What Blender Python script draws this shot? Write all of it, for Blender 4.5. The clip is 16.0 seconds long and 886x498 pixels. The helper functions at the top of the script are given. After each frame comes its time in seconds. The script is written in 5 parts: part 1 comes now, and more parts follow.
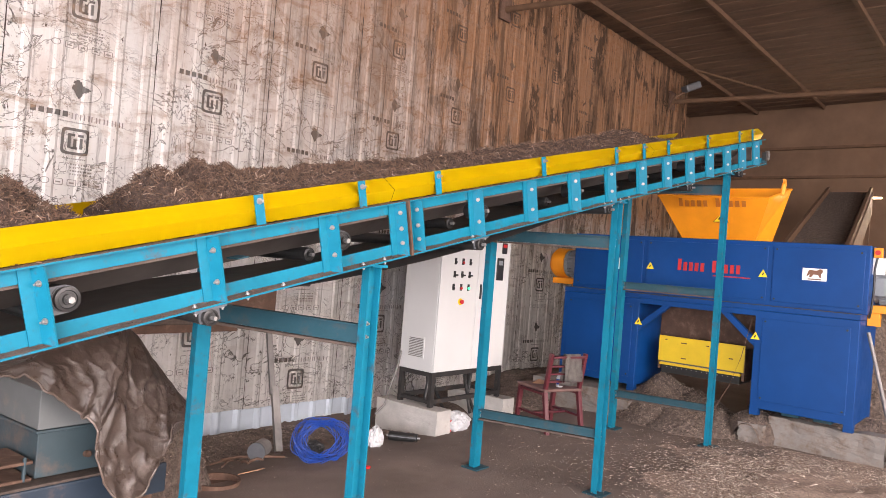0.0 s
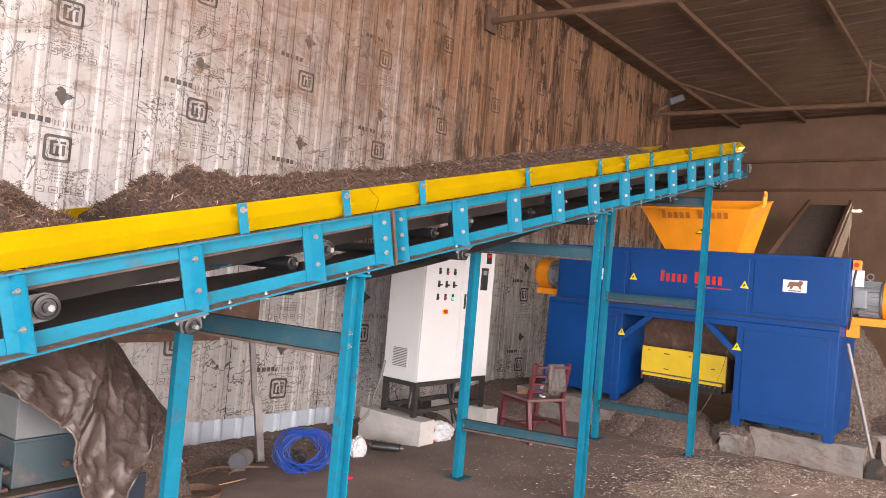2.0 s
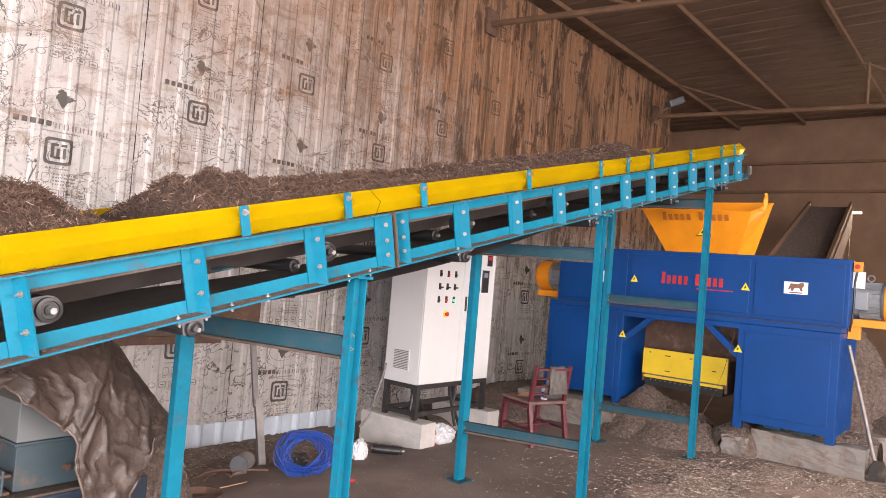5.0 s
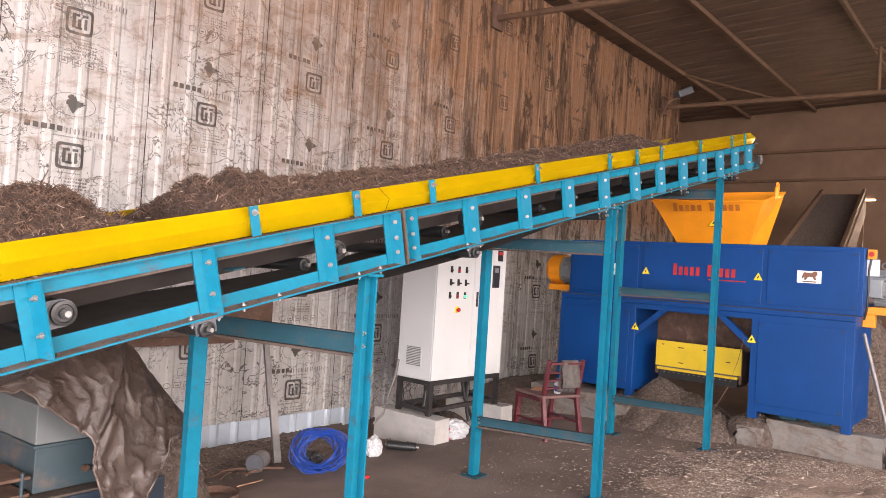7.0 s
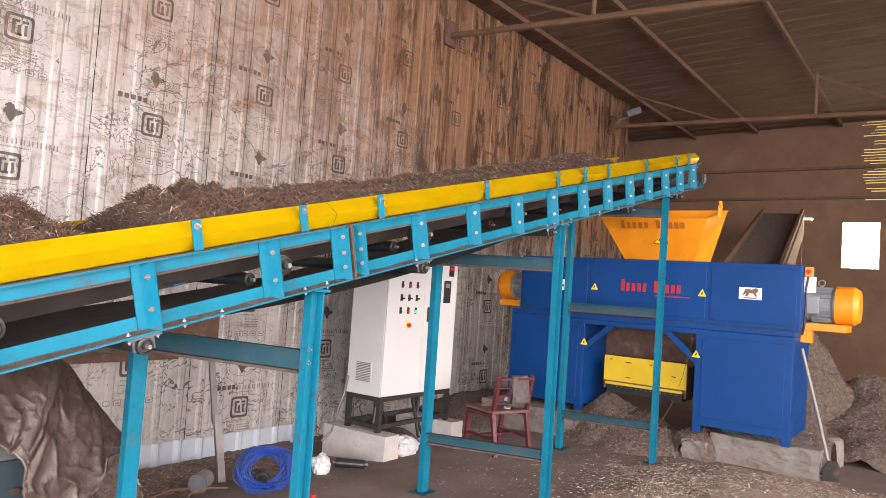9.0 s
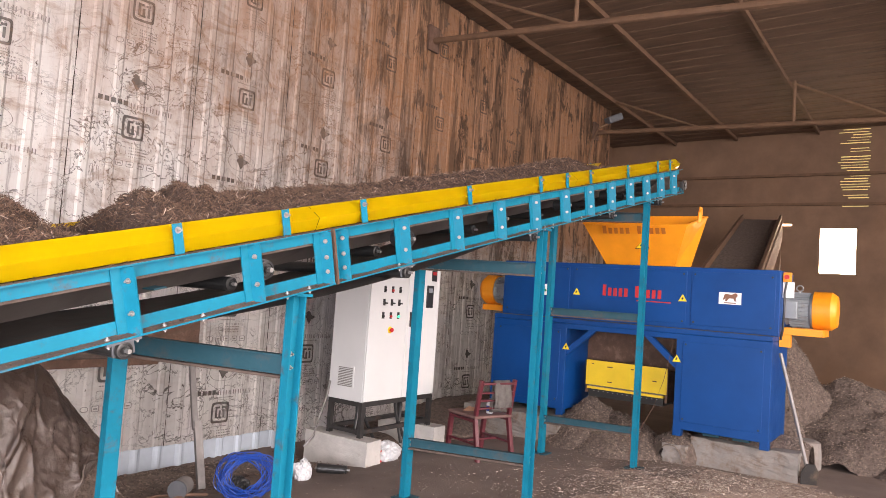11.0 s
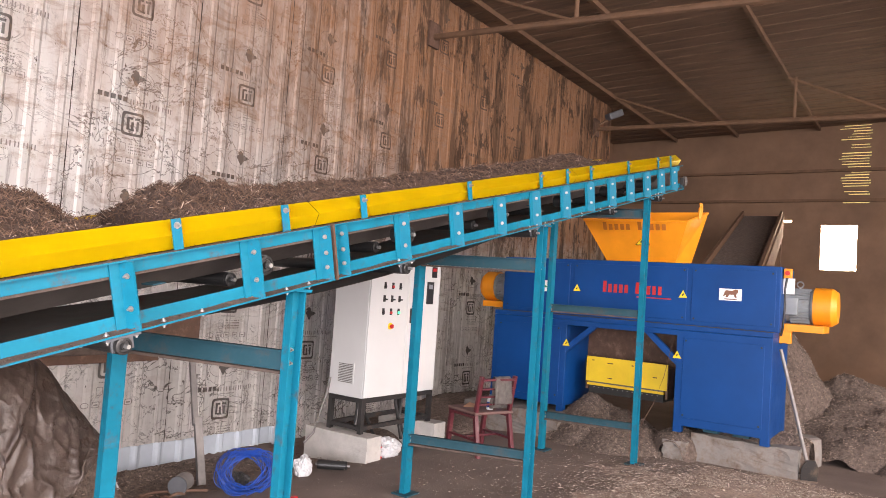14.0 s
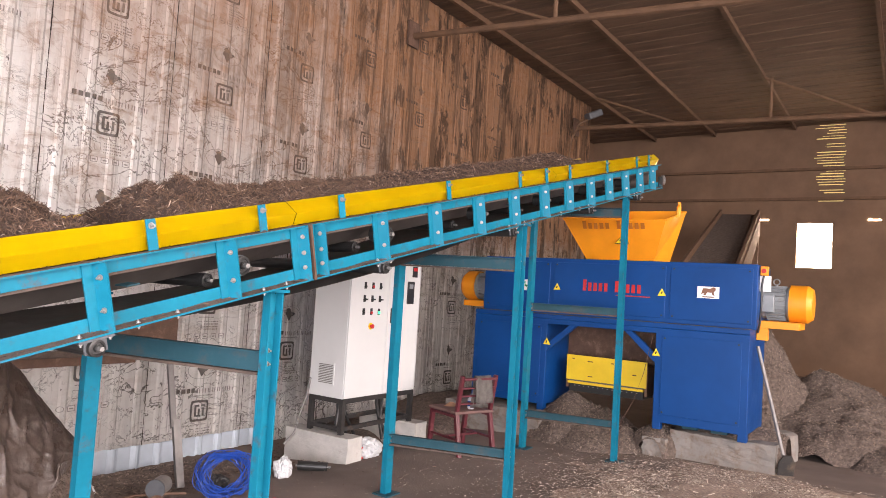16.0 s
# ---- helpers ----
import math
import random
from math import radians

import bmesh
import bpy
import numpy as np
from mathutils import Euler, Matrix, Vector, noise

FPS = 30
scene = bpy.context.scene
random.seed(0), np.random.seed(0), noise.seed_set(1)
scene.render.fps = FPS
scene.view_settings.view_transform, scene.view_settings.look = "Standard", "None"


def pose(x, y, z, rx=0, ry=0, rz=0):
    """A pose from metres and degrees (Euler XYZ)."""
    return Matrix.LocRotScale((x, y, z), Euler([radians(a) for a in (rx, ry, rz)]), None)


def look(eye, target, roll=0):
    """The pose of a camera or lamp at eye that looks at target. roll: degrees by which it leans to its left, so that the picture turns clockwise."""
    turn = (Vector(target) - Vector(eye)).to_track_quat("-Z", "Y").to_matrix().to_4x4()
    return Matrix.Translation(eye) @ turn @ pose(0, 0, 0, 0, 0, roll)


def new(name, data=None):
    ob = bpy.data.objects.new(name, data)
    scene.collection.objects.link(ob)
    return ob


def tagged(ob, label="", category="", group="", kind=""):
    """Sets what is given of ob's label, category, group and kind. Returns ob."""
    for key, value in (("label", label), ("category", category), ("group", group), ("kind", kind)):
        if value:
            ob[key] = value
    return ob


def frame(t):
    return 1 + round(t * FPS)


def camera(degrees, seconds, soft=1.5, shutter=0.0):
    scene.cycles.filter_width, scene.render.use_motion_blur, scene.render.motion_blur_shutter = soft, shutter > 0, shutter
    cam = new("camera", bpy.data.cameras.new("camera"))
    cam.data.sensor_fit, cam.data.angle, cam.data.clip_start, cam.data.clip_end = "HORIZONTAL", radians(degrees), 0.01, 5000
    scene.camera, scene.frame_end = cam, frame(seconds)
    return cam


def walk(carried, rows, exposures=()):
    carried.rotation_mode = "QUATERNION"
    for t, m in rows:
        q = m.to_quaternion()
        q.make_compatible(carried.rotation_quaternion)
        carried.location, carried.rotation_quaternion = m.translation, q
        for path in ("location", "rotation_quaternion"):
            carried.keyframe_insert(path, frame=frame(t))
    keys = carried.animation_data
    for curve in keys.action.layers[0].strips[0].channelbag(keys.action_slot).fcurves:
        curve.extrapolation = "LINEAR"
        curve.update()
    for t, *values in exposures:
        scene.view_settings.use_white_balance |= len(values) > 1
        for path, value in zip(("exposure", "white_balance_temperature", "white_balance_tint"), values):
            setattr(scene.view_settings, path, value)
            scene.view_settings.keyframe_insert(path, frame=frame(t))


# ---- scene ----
EXPOSURE, KELVIN, TINT = 0.15, 6680, 20
cam = camera(64.09, 16.0, soft=0.7)
PATH = [
    (0.0, pose(-0.000, -0.000, 1.720, 90.739, -4.518, -49.839)),
    (0.5, pose(-0.004, -0.005, 1.721, 91.115, -4.699, -50.265)),
    (1.0, pose(-0.003, -0.009, 1.721, 91.391, -4.826, -50.582)),
    (1.5, pose(-0.002, -0.015, 1.721, 91.562, -4.821, -50.855)),
    (2.0, pose(-0.003, -0.013, 1.722, 91.612, -4.854, -51.033)),
    (2.5, pose(-0.000, -0.016, 1.723, 91.608, -4.959, -51.144)),
    (3.0, pose(-0.004, -0.008, 1.719, 91.621, -5.118, -51.227)),
    (3.5, pose(-0.004, -0.006, 1.721, 91.643, -5.207, -51.225)),
    (4.0, pose(-0.007, -0.005, 1.719, 91.746, -5.199, -51.236)),
    (6.5, pose(-0.006, -0.011, 1.719, 91.598, -3.708, -50.333)),
    (7.0, pose(-0.007, -0.014, 1.720, 91.433, -3.613, -50.113)),
    (7.5, pose(-0.005, -0.014, 1.718, 91.396, -3.662, -50.316)),
    (8.0, pose(0.005, -0.021, 1.719, 91.695, -3.775, -51.132)),
    (8.5, pose(0.002, -0.026, 1.721, 92.259, -3.871, -52.368)),
    (9.0, pose(0.015, -0.033, 1.727, 92.867, -3.869, -53.864)),
    (11.5, pose(0.012, -0.035, 1.723, 93.368, -3.933, -55.279)),
    (12.0, pose(0.017, -0.033, 1.721, 93.354, -3.982, -54.999)),
    (12.5, pose(0.023, -0.036, 1.721, 93.324, -3.890, -54.899)),
    (13.0, pose(0.024, -0.035, 1.719, 93.209, -3.878, -54.969)),
    (13.5, pose(0.020, -0.034, 1.719, 93.150, -3.877, -55.057)),
    (14.0, pose(0.020, -0.036, 1.719, 93.108, -3.919, -55.216)),
    (14.5, pose(0.022, -0.041, 1.718, 93.122, -3.859, -55.465)),
    (15.0, pose(0.026, -0.046, 1.718, 93.164, -3.749, -55.826)),
    (15.5, pose(0.032, -0.046, 1.719, 93.187, -3.645, -56.255)),
    (16.0, pose(0.032, -0.047, 1.719, 93.175, -3.570, -56.682)),
]
walk(cam, PATH, exposures=[(0.0, EXPOSURE, KELVIN, TINT), (16.0, EXPOSURE, KELVIN, TINT)])

# ---- light: daylight from the open end of the shed ----
world = bpy.data.worlds.new("daylight")
scene.world = world
world.use_nodes = True
wn = world.node_tree.nodes
sky = wn.new("ShaderNodeTexSky")
sky.sky_type = "NISHITA"
sky.sun_disc = False
sky.sun_elevation = radians(50)
sky.sun_rotation = radians(200)
sky.air_density, sky.dust_density = 1.0, 3.0
wn["Background"].inputs["Strength"].default_value = 0.12
world.node_tree.links.new(sky.outputs["Color"], wn["Background"].inputs["Color"])

sun_data = bpy.data.lights.new("sun", "SUN")
sun_data.energy, sun_data.angle, sun_data.color = 3.0, radians(0.6), (1.0, 0.95, 0.88)
sun = new("sun", sun_data)
sun.matrix_world = look((16, -10, 26), (0, 0, 0))

open_data = bpy.data.lights.new("open_end_skylight", "AREA")
open_data.shape, open_data.size, open_data.size_y = "RECTANGLE", 19.0, 6.0
open_data.energy, open_data.color = 4300.0, (1.0, 0.93, 0.87)
open_light = new("open_end_skylight", open_data)
open_light.matrix_world = look((1.3, -8.8, 4.4), (4.6, 5.8, 1.2))

low_data = bpy.data.lights.new("open_end_low_daylight", "AREA")
low_data.shape, low_data.size, low_data.size_y = "RECTANGLE", 7.0, 2.8
low_data.energy, low_data.color = 1250.0, (0.95, 0.97, 1.0)
low_light = new("open_end_low_daylight", low_data)
low_light.matrix_world = look((-5.4, -1.5, 1.5), (3.6, 5.8, 0.5))

# ---- materials ----
MATS = {}


def mat(name, base, rough=0.6, metal=0.0, var=0.25, scale=6.0, dirt=None, dirt_amount=0.0, dirt_scale=2.0,
        bump=0.1, bump_scale=60.0, per_piece=0.0, spec=0.5, stretch=(1, 1, 1), coords="object", depth=0.01):
    if name in MATS:
        return MATS[name]
    m = bpy.data.materials.new(name)
    m.use_nodes = True
    n, l = m.node_tree.nodes, m.node_tree.links
    b = n["Principled BSDF"]
    b.inputs["Roughness"].default_value = rough
    b.inputs["Metallic"].default_value = metal
    b.inputs["Specular IOR Level"].default_value = spec
    if coords == "object":
        co = n.new("ShaderNodeTexCoord").outputs["Object"]
    else:
        co = n.new("ShaderNodeNewGeometry").outputs["Position"]
    mp = n.new("ShaderNodeMapping")
    mp.inputs["Scale"].default_value = stretch
    l.new(co, mp.inputs["Vector"])

    def noise_tex(sc, detail=6.0, rg=0.6):
        t = n.new("ShaderNodeTexNoise")
        t.inputs["Scale"].default_value, t.inputs["Detail"].default_value = sc, detail
        t.inputs["Roughness"].default_value = rg
        l.new(mp.outputs["Vector"], t.inputs["Vector"])
        return t.outputs["Fac"]

    def ramp(fac, lo, hi):
        r = n.new("ShaderNodeMapRange")
        r.inputs["From Min"].default_value, r.inputs["From Max"].default_value = lo, hi
        l.new(fac, r.inputs["Value"])
        return r.outputs["Result"]

    def mix(fac, a, c):
        x = n.new("ShaderNodeMix")
        x.data_type = "RGBA"
        for sock, v in ((x.inputs["Factor"], fac), (x.inputs["A"], a), (x.inputs["B"], c)):
            if isinstance(v, (tuple, float, int)):
                sock.default_value = (*v, 1) if isinstance(v, tuple) else v
            else:
                l.new(v, sock)
        return x.outputs["Result"]

    dark = tuple(c * (1 - var) for c in base)
    light = tuple(min(1, c * (1 + var * 0.6)) for c in base)
    col = mix(ramp(noise_tex(scale), 0.3, 0.7), dark, light)
    if dirt:
        lo = 0.72 - 0.45 * dirt_amount
        col = mix(ramp(noise_tex(dirt_scale, 10.0, 0.7), lo, lo + 0.22), col, dirt)
    if per_piece:
        info = n.new("ShaderNodeNewGeometry").outputs["Random Per Island"]
        hs = n.new("ShaderNodeHueSaturation")
        l.new(col, hs.inputs["Color"])
        r = n.new("ShaderNodeMapRange")
        r.inputs["To Min"].default_value, r.inputs["To Max"].default_value = 1 - per_piece, 1 + per_piece
        l.new(info, r.inputs["Value"])
        l.new(r.outputs["Result"], hs.inputs["Value"])
        col = hs.outputs["Color"]
    l.new(col, b.inputs["Base Color"])
    if bump:
        bp = n.new("ShaderNodeBump")
        bp.inputs["Strength"].default_value = bump
        bp.inputs["Distance"].default_value = depth
        l.new(noise_tex(bump_scale), bp.inputs["Height"])
        l.new(bp.outputs["Normal"], b.inputs["Normal"])
    rr = n.new("ShaderNodeMapRange")
    rr.inputs["To Min"].default_value, rr.inputs["To Max"].default_value = max(0.02, rough - 0.12), min(1, rough + 0.15)
    l.new(noise_tex(scale * 2.3), rr.inputs["Value"])
    l.new(rr.outputs["Result"], b.inputs["Roughness"])
    MATS[name] = m
    return m


DUST = (0.17, 0.105, 0.065)


def sheet_mat(name, base, metal, rough, cover=0.9):
    """Coated sheet with dark scratches and brown dust that thickens deeper in the shed; with height it also paints in
    the dimmer upper wall.
    """
    m = bpy.data.materials.new(name)
    m.use_nodes = True
    n, l = m.node_tree.nodes, m.node_tree.links
    b = n["Principled BSDF"]
    b.inputs["Metallic"].default_value = metal
    pos = n.new("ShaderNodeNewGeometry").outputs["Position"]

    def tex(sc, stretch=(1, 1, 1), detail=8.0, rg=0.65, dist=0.0):
        mp = n.new("ShaderNodeMapping")
        mp.inputs["Scale"].default_value = stretch
        l.new(pos, mp.inputs["Vector"])
        t = n.new("ShaderNodeTexNoise")
        t.inputs["Scale"].default_value, t.inputs["Detail"].default_value = sc, detail
        t.inputs["Roughness"].default_value, t.inputs["Distortion"].default_value = rg, dist
        l.new(mp.outputs["Vector"], t.inputs["Vector"])
        return t.outputs["Fac"]

    def rng(v, a, c, d=0.0, e=1.0):
        r = n.new("ShaderNodeMapRange")
        for k, x in (("From Min", a), ("From Max", c), ("To Min", d), ("To Max", e)):
            r.inputs[k].default_value = x
        l.new(v, r.inputs["Value"])
        return r.outputs["Result"]

    def math_node(op, a, c):
        x = n.new("ShaderNodeMath")
        x.operation = op
        for i, v in enumerate((a, c)):
            if isinstance(v, (int, float)):
                x.inputs[i].default_value = v
            else:
                l.new(v, x.inputs[i])
        return x.outputs[0]

    def mix(fac, a, c):
        x = n.new("ShaderNodeMix")
        x.data_type = "RGBA"
        for sock, v in ((x.inputs["Factor"], fac), (x.inputs["A"], a), (x.inputs["B"], c)):
            if isinstance(v, tuple):
                sock.default_value = (*v, 1)
            else:
                l.new(v, sock)
        return x.outputs["Result"]

    col = mix(rng(tex(1.6, (1, 1, 0.35)), 0.35, 0.7), base, tuple(c * 0.8 for c in base))
    # thin wandering dark lines: old root and cobweb marks
    veins = math_node("ABSOLUTE", math_node("SUBTRACT", tex(1.9, (0.75, 1, 1.0), 5.0, 0.62, 0.8), 0.5), 0.0)
    veins2 = math_node("ABSOLUTE", math_node("SUBTRACT", tex(3.7, (0.8, 1, 0.9), 5.0, 0.6, 1.0), 0.47), 0.0)
    veins3 = math_node("ABSOLUTE", math_node("SUBTRACT", tex(7.0, (0.8, 1, 1.2), 4.0, 0.6, 0.8), 0.5), 0.0)
    fine = math_node("MULTIPLY", rng(veins3, 0.0, 0.012, 0.75, 0.0), rng(tex(1.7, (1, 1, 1), 3.0), 0.50, 0.62))
    vm = math_node("MAXIMUM", rng(veins, 0.0, 0.011, 0.95, 0.0), rng(veins2, 0.0, 0.011, 0.9, 0.0))
    vm = math_node("MULTIPLY", vm, rng(tex(0.9, (1, 1, 1), 3.0), 0.36, 0.52))
    vm = math_node("MAXIMUM", vm, fine)
    col = mix(vm, col, (0.035, 0.023, 0.017))
    # vertical run marks and speckles
    col = mix(math_node("MULTIPLY", rng(tex(14.0, (1, 1, 0.07), 6.0, 0.7), 0.56, 0.72), 0.75), col, (0.075, 0.05, 0.035))
    col = mix(rng(tex(22.0, (1, 1, 0.45), 4.0), 0.655, 0.70), col, (0.05, 0.035, 0.025))
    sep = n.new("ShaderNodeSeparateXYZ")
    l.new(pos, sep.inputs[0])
    # brown dust; its growth with height also puts the upper wall's shade into the colour
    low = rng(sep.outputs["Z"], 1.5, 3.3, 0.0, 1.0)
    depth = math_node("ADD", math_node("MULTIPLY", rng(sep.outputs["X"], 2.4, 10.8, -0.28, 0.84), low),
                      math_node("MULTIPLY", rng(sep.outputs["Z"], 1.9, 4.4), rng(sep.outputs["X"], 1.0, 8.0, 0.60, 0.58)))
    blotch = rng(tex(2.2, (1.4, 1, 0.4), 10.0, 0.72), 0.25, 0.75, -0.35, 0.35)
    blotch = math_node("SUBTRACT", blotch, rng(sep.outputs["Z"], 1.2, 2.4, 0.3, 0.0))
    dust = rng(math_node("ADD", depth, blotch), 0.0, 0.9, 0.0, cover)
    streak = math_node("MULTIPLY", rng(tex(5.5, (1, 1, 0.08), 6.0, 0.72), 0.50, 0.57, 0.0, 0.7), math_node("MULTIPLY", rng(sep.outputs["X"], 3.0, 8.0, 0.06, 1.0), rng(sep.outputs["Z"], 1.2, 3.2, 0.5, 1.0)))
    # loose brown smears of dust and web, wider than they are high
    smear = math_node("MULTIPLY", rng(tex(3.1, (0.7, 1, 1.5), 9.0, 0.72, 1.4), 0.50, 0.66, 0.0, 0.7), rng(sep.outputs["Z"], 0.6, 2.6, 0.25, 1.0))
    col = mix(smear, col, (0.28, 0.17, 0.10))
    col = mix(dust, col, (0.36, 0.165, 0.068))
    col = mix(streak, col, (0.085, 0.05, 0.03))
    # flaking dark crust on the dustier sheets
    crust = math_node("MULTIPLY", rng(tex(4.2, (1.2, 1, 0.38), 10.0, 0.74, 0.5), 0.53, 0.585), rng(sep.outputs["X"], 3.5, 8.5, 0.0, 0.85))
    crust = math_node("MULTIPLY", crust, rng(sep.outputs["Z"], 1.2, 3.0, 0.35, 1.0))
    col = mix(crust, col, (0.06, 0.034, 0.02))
    l.new(col, b.inputs["Base Color"])
    l.new(rng(dust, 0.0, 1.0, rough, 0.9), b.inputs["Roughness"])
    l.new(rng(dust, 0.0, 0.7, metal, 0.0), b.inputs["Metallic"])
    bp = n.new("ShaderNodeBump")
    bp.inputs["Strength"].default_value, bp.inputs["Distance"].default_value = 0.25, 0.02
    l.new(tex(3.0, (1, 1, 0.5), 6.0), bp.inputs["Height"])
    l.new(bp.outputs["Normal"], b.inputs["Normal"])
    return m


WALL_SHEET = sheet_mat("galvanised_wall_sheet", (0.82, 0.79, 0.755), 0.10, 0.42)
LAP_DIRT = mat("seam_dirt", (0.05, 0.035, 0.028), 0.9, 0.0, 0.4, 8.0, (0.35, 0.28, 0.22), 0.42, 5.0, 0.2, 40, coords="world")
PRINT_DARK = sheet_mat("black_ink_on_sheet", (0.06, 0.055, 0.05), 0.0, 0.6, 0.3)
PRINT_GREY = sheet_mat("grey_ink_on_sheet", (0.27, 0.25, 0.235), 0.0, 0.6, 0.5)
FAR_SHEET = mat("brown_dusty_sheet", (0.165, 0.098, 0.06), 0.9, 0.0, 0.3, 1.0, (0.15, 0.085, 0.048), 0.5, 0.7, 0.2, 20)
ROOF_SHEET = mat("dusty_roof_sheet", (0.13, 0.074, 0.044), 0.85, 0.0, 0.35, 3.0, (0.05, 0.029, 0.018), 0.5, 1.2, 0.2, 20, stretch=(3, 0.5, 1))
TEAL = mat("turquoise_paint", (0.001, 0.150, 0.232), 0.42, 0.0, 0.16, 5.0, (0.085, 0.062, 0.048), 0.37, 13.0, 0.08, 40, spec=0.15)
# darker copy of TEAL: shade under the conveyor painted in, with some brown dust
TEAL_DUSTY_SHADED = mat("dusty_shaded_turquoise_paint", (0.003, 0.05, 0.072), 0.7, 0.0, 0.2, 5.0, (0.065, 0.046, 0.034), 0.45, 5.0, 0.1, 40)
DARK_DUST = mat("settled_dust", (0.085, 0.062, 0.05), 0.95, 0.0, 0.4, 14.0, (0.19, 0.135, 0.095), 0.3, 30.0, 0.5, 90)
YELLOW = mat("yellow_paint", (0.68, 0.47, 0.0), 0.36, 0.0, 0.08, 3.0, (0.36, 0.23, 0.03), 0.2, 7.0, 0.06, 22)
YELLOW_OLD = mat("scuffed_yellow_paint", (0.66, 0.46, 0.015), 0.5, 0.0, 0.1, 5.0, (0.25, 0.15, 0.05), 0.16, 7.0, 0.08, 40)
ORANGE = mat("orange_paint", (0.83, 0.29, 0.008), 0.48, 0.0, 0.1, 4.0, (0.45, 0.17, 0.03), 0.22, 3.0, 0.05, 30)
BLUE = mat("blue_paint", (0.001, 0.048, 0.20), 0.45, 0.0, 0.12, 2.0, (0.008, 0.048, 0.17), 0.25, 2.2, 0.05, 25, spec=0.25)
RUBBER = mat("black_rubber", (0.12, 0.104, 0.094), 0.7, 0.0, 0.25, 3.0, (0.07, 0.056, 0.046), 0.2, 4.0, 0.1, 50)
STEEL = mat("zinc_steel", (0.30, 0.295, 0.285), 0.45, 0.7, 0.2, 30.0, (0.2, 0.15, 0.1), 0.15, 20.0, 0.1, 90)
DARK_STEEL = mat("black_steel_frame", (0.025, 0.023, 0.022), 0.5, 0.0, 0.3, 8.0, (0.13, 0.09, 0.06), 0.3, 6.0, 0.1, 60)
HOUSING = mat("dark_grey_casting", (0.10, 0.105, 0.115), 0.5, 0.3, 0.2, 9.0, (0.09, 0.065, 0.05), 0.3, 12.0, 0.1, 60)
GREY_METAL = mat("grey_motor_paint", (0.25, 0.27, 0.28), 0.5, 0.2, 0.15, 6.0, DUST, 0.25, 5.0, 0.1, 50)
CABINET = mat("ivory_powder_coat", (0.58, 0.585, 0.575), 0.45, 0.0, 0.04, 2.0, (0.55, 0.47, 0.38), 0.18, 2.6, 0.03, 90)
CONCRETE = mat("rough_concrete", (0.25, 0.23, 0.21), 0.9, 0.0, 0.3, 5.0, (0.14, 0.10, 0.075), 0.6, 5.0, 0.6, 30)
PALE_CONCRETE = mat("pale_concrete", (0.46, 0.44, 0.41), 0.9, 0.0, 0.15, 6.0, (0.25, 0.18, 0.13), 0.25, 4.0, 0.4, 40)
FLOOR = mat("dusty_floor", (0.165, 0.125, 0.105), 0.9, 0.0, 0.28, 1.3, (0.11, 0.08, 0.06), 0.45, 0.9, 0.5, 45, coords="world")
CHIP_FLOOR = mat("chip_covered_floor", (0.33, 0.25, 0.20), 0.95, 0.0, 0.5, 45.0, (0.12, 0.08, 0.06), 0.42, 30.0, 0.8, 70, coords="world")
COMPOST = mat("brown_compost", (0.155, 0.116, 0.094), 0.95, 0.0, 0.5, 24.0, (0.07, 0.05, 0.04), 0.5, 22.0, 1.0, 20, coords="world", depth=0.05)
CHIP = mat("shredded_wood", (0.098, 0.058, 0.038), 0.85, 0.0, 0.3, 20.0, bump=0.2, bump_scale=80, per_piece=0.8)
CHIP_PALE = mat("pale_wood_chips", (0.27, 0.205, 0.16), 0.85, 0.0, 0.3, 20.0, bump=0.2, bump_scale=80, per_piece=0.65)
# pale chips, brightened further to paint the lit patch of floor
FLOOR_CHIP = mat("lit_pale_wood_chips", (0.50, 0.43, 0.36), 0.85, 0.0, 0.3, 20.0, bump=0.2, bump_scale=80, per_piece=0.7)
HEAP_CHIP = mat("compost_crumbs", (0.19, 0.145, 0.118), 0.9, 0.0, 0.3, 20.0, bump=0.2, bump_scale=80, per_piece=0.8)
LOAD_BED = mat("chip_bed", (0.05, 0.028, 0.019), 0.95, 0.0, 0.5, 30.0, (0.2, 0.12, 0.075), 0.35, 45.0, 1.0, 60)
CHAIR_SEAT = mat("worn_maroon_seat", (0.15, 0.085, 0.075), 0.7, 0.0, 0.25, 6.0, (0.10, 0.03, 0.03), 0.4, 7.0, 0.1, 40)
CHAIR_RED = mat("maroon_paint", (0.095, 0.015, 0.022), 0.4, 0.0, 0.2, 6.0, (0.24, 0.12, 0.10), 0.3, 6.0, 0.08, 40)
RAG = mat("grey_rag", (0.22, 0.20, 0.185), 0.95, 0.0, 0.3, 14.0, (0.11, 0.09, 0.07), 0.35, 9.0, 0.6, 120)
PLASTIC_WHITE = mat("white_plastic_film", (0.52, 0.53, 0.54), 0.35, 0.0, 0.1, 8.0, (0.4, 0.33, 0.27), 0.25, 8.0, 0.3, 30)
TARP = mat("dusty_brown_tarpaulin", (0.12, 0.086, 0.07), 0.28, 0.0, 0.35, 3.5, (0.33, 0.27, 0.24), 0.42, 5.5, 0.55, 26, spec=0.6)
# both machine colours are lowered to hold the shade of conveyor and tarpaulin
MACHINE_GREY = mat("shaded_grey_blue_machine_paint", (0.035, 0.058, 0.068), 0.5, 0.0, 0.15, 4.0, (0.16, 0.10, 0.07), 0.35, 3.0, 0.1, 30)
MACHINE_PALE = mat("shaded_pale_machine_cover", (0.13, 0.14, 0.14), 0.45, 0.0, 0.1, 4.0, (0.3, 0.22, 0.16), 0.3, 3.0, 0.05, 30)
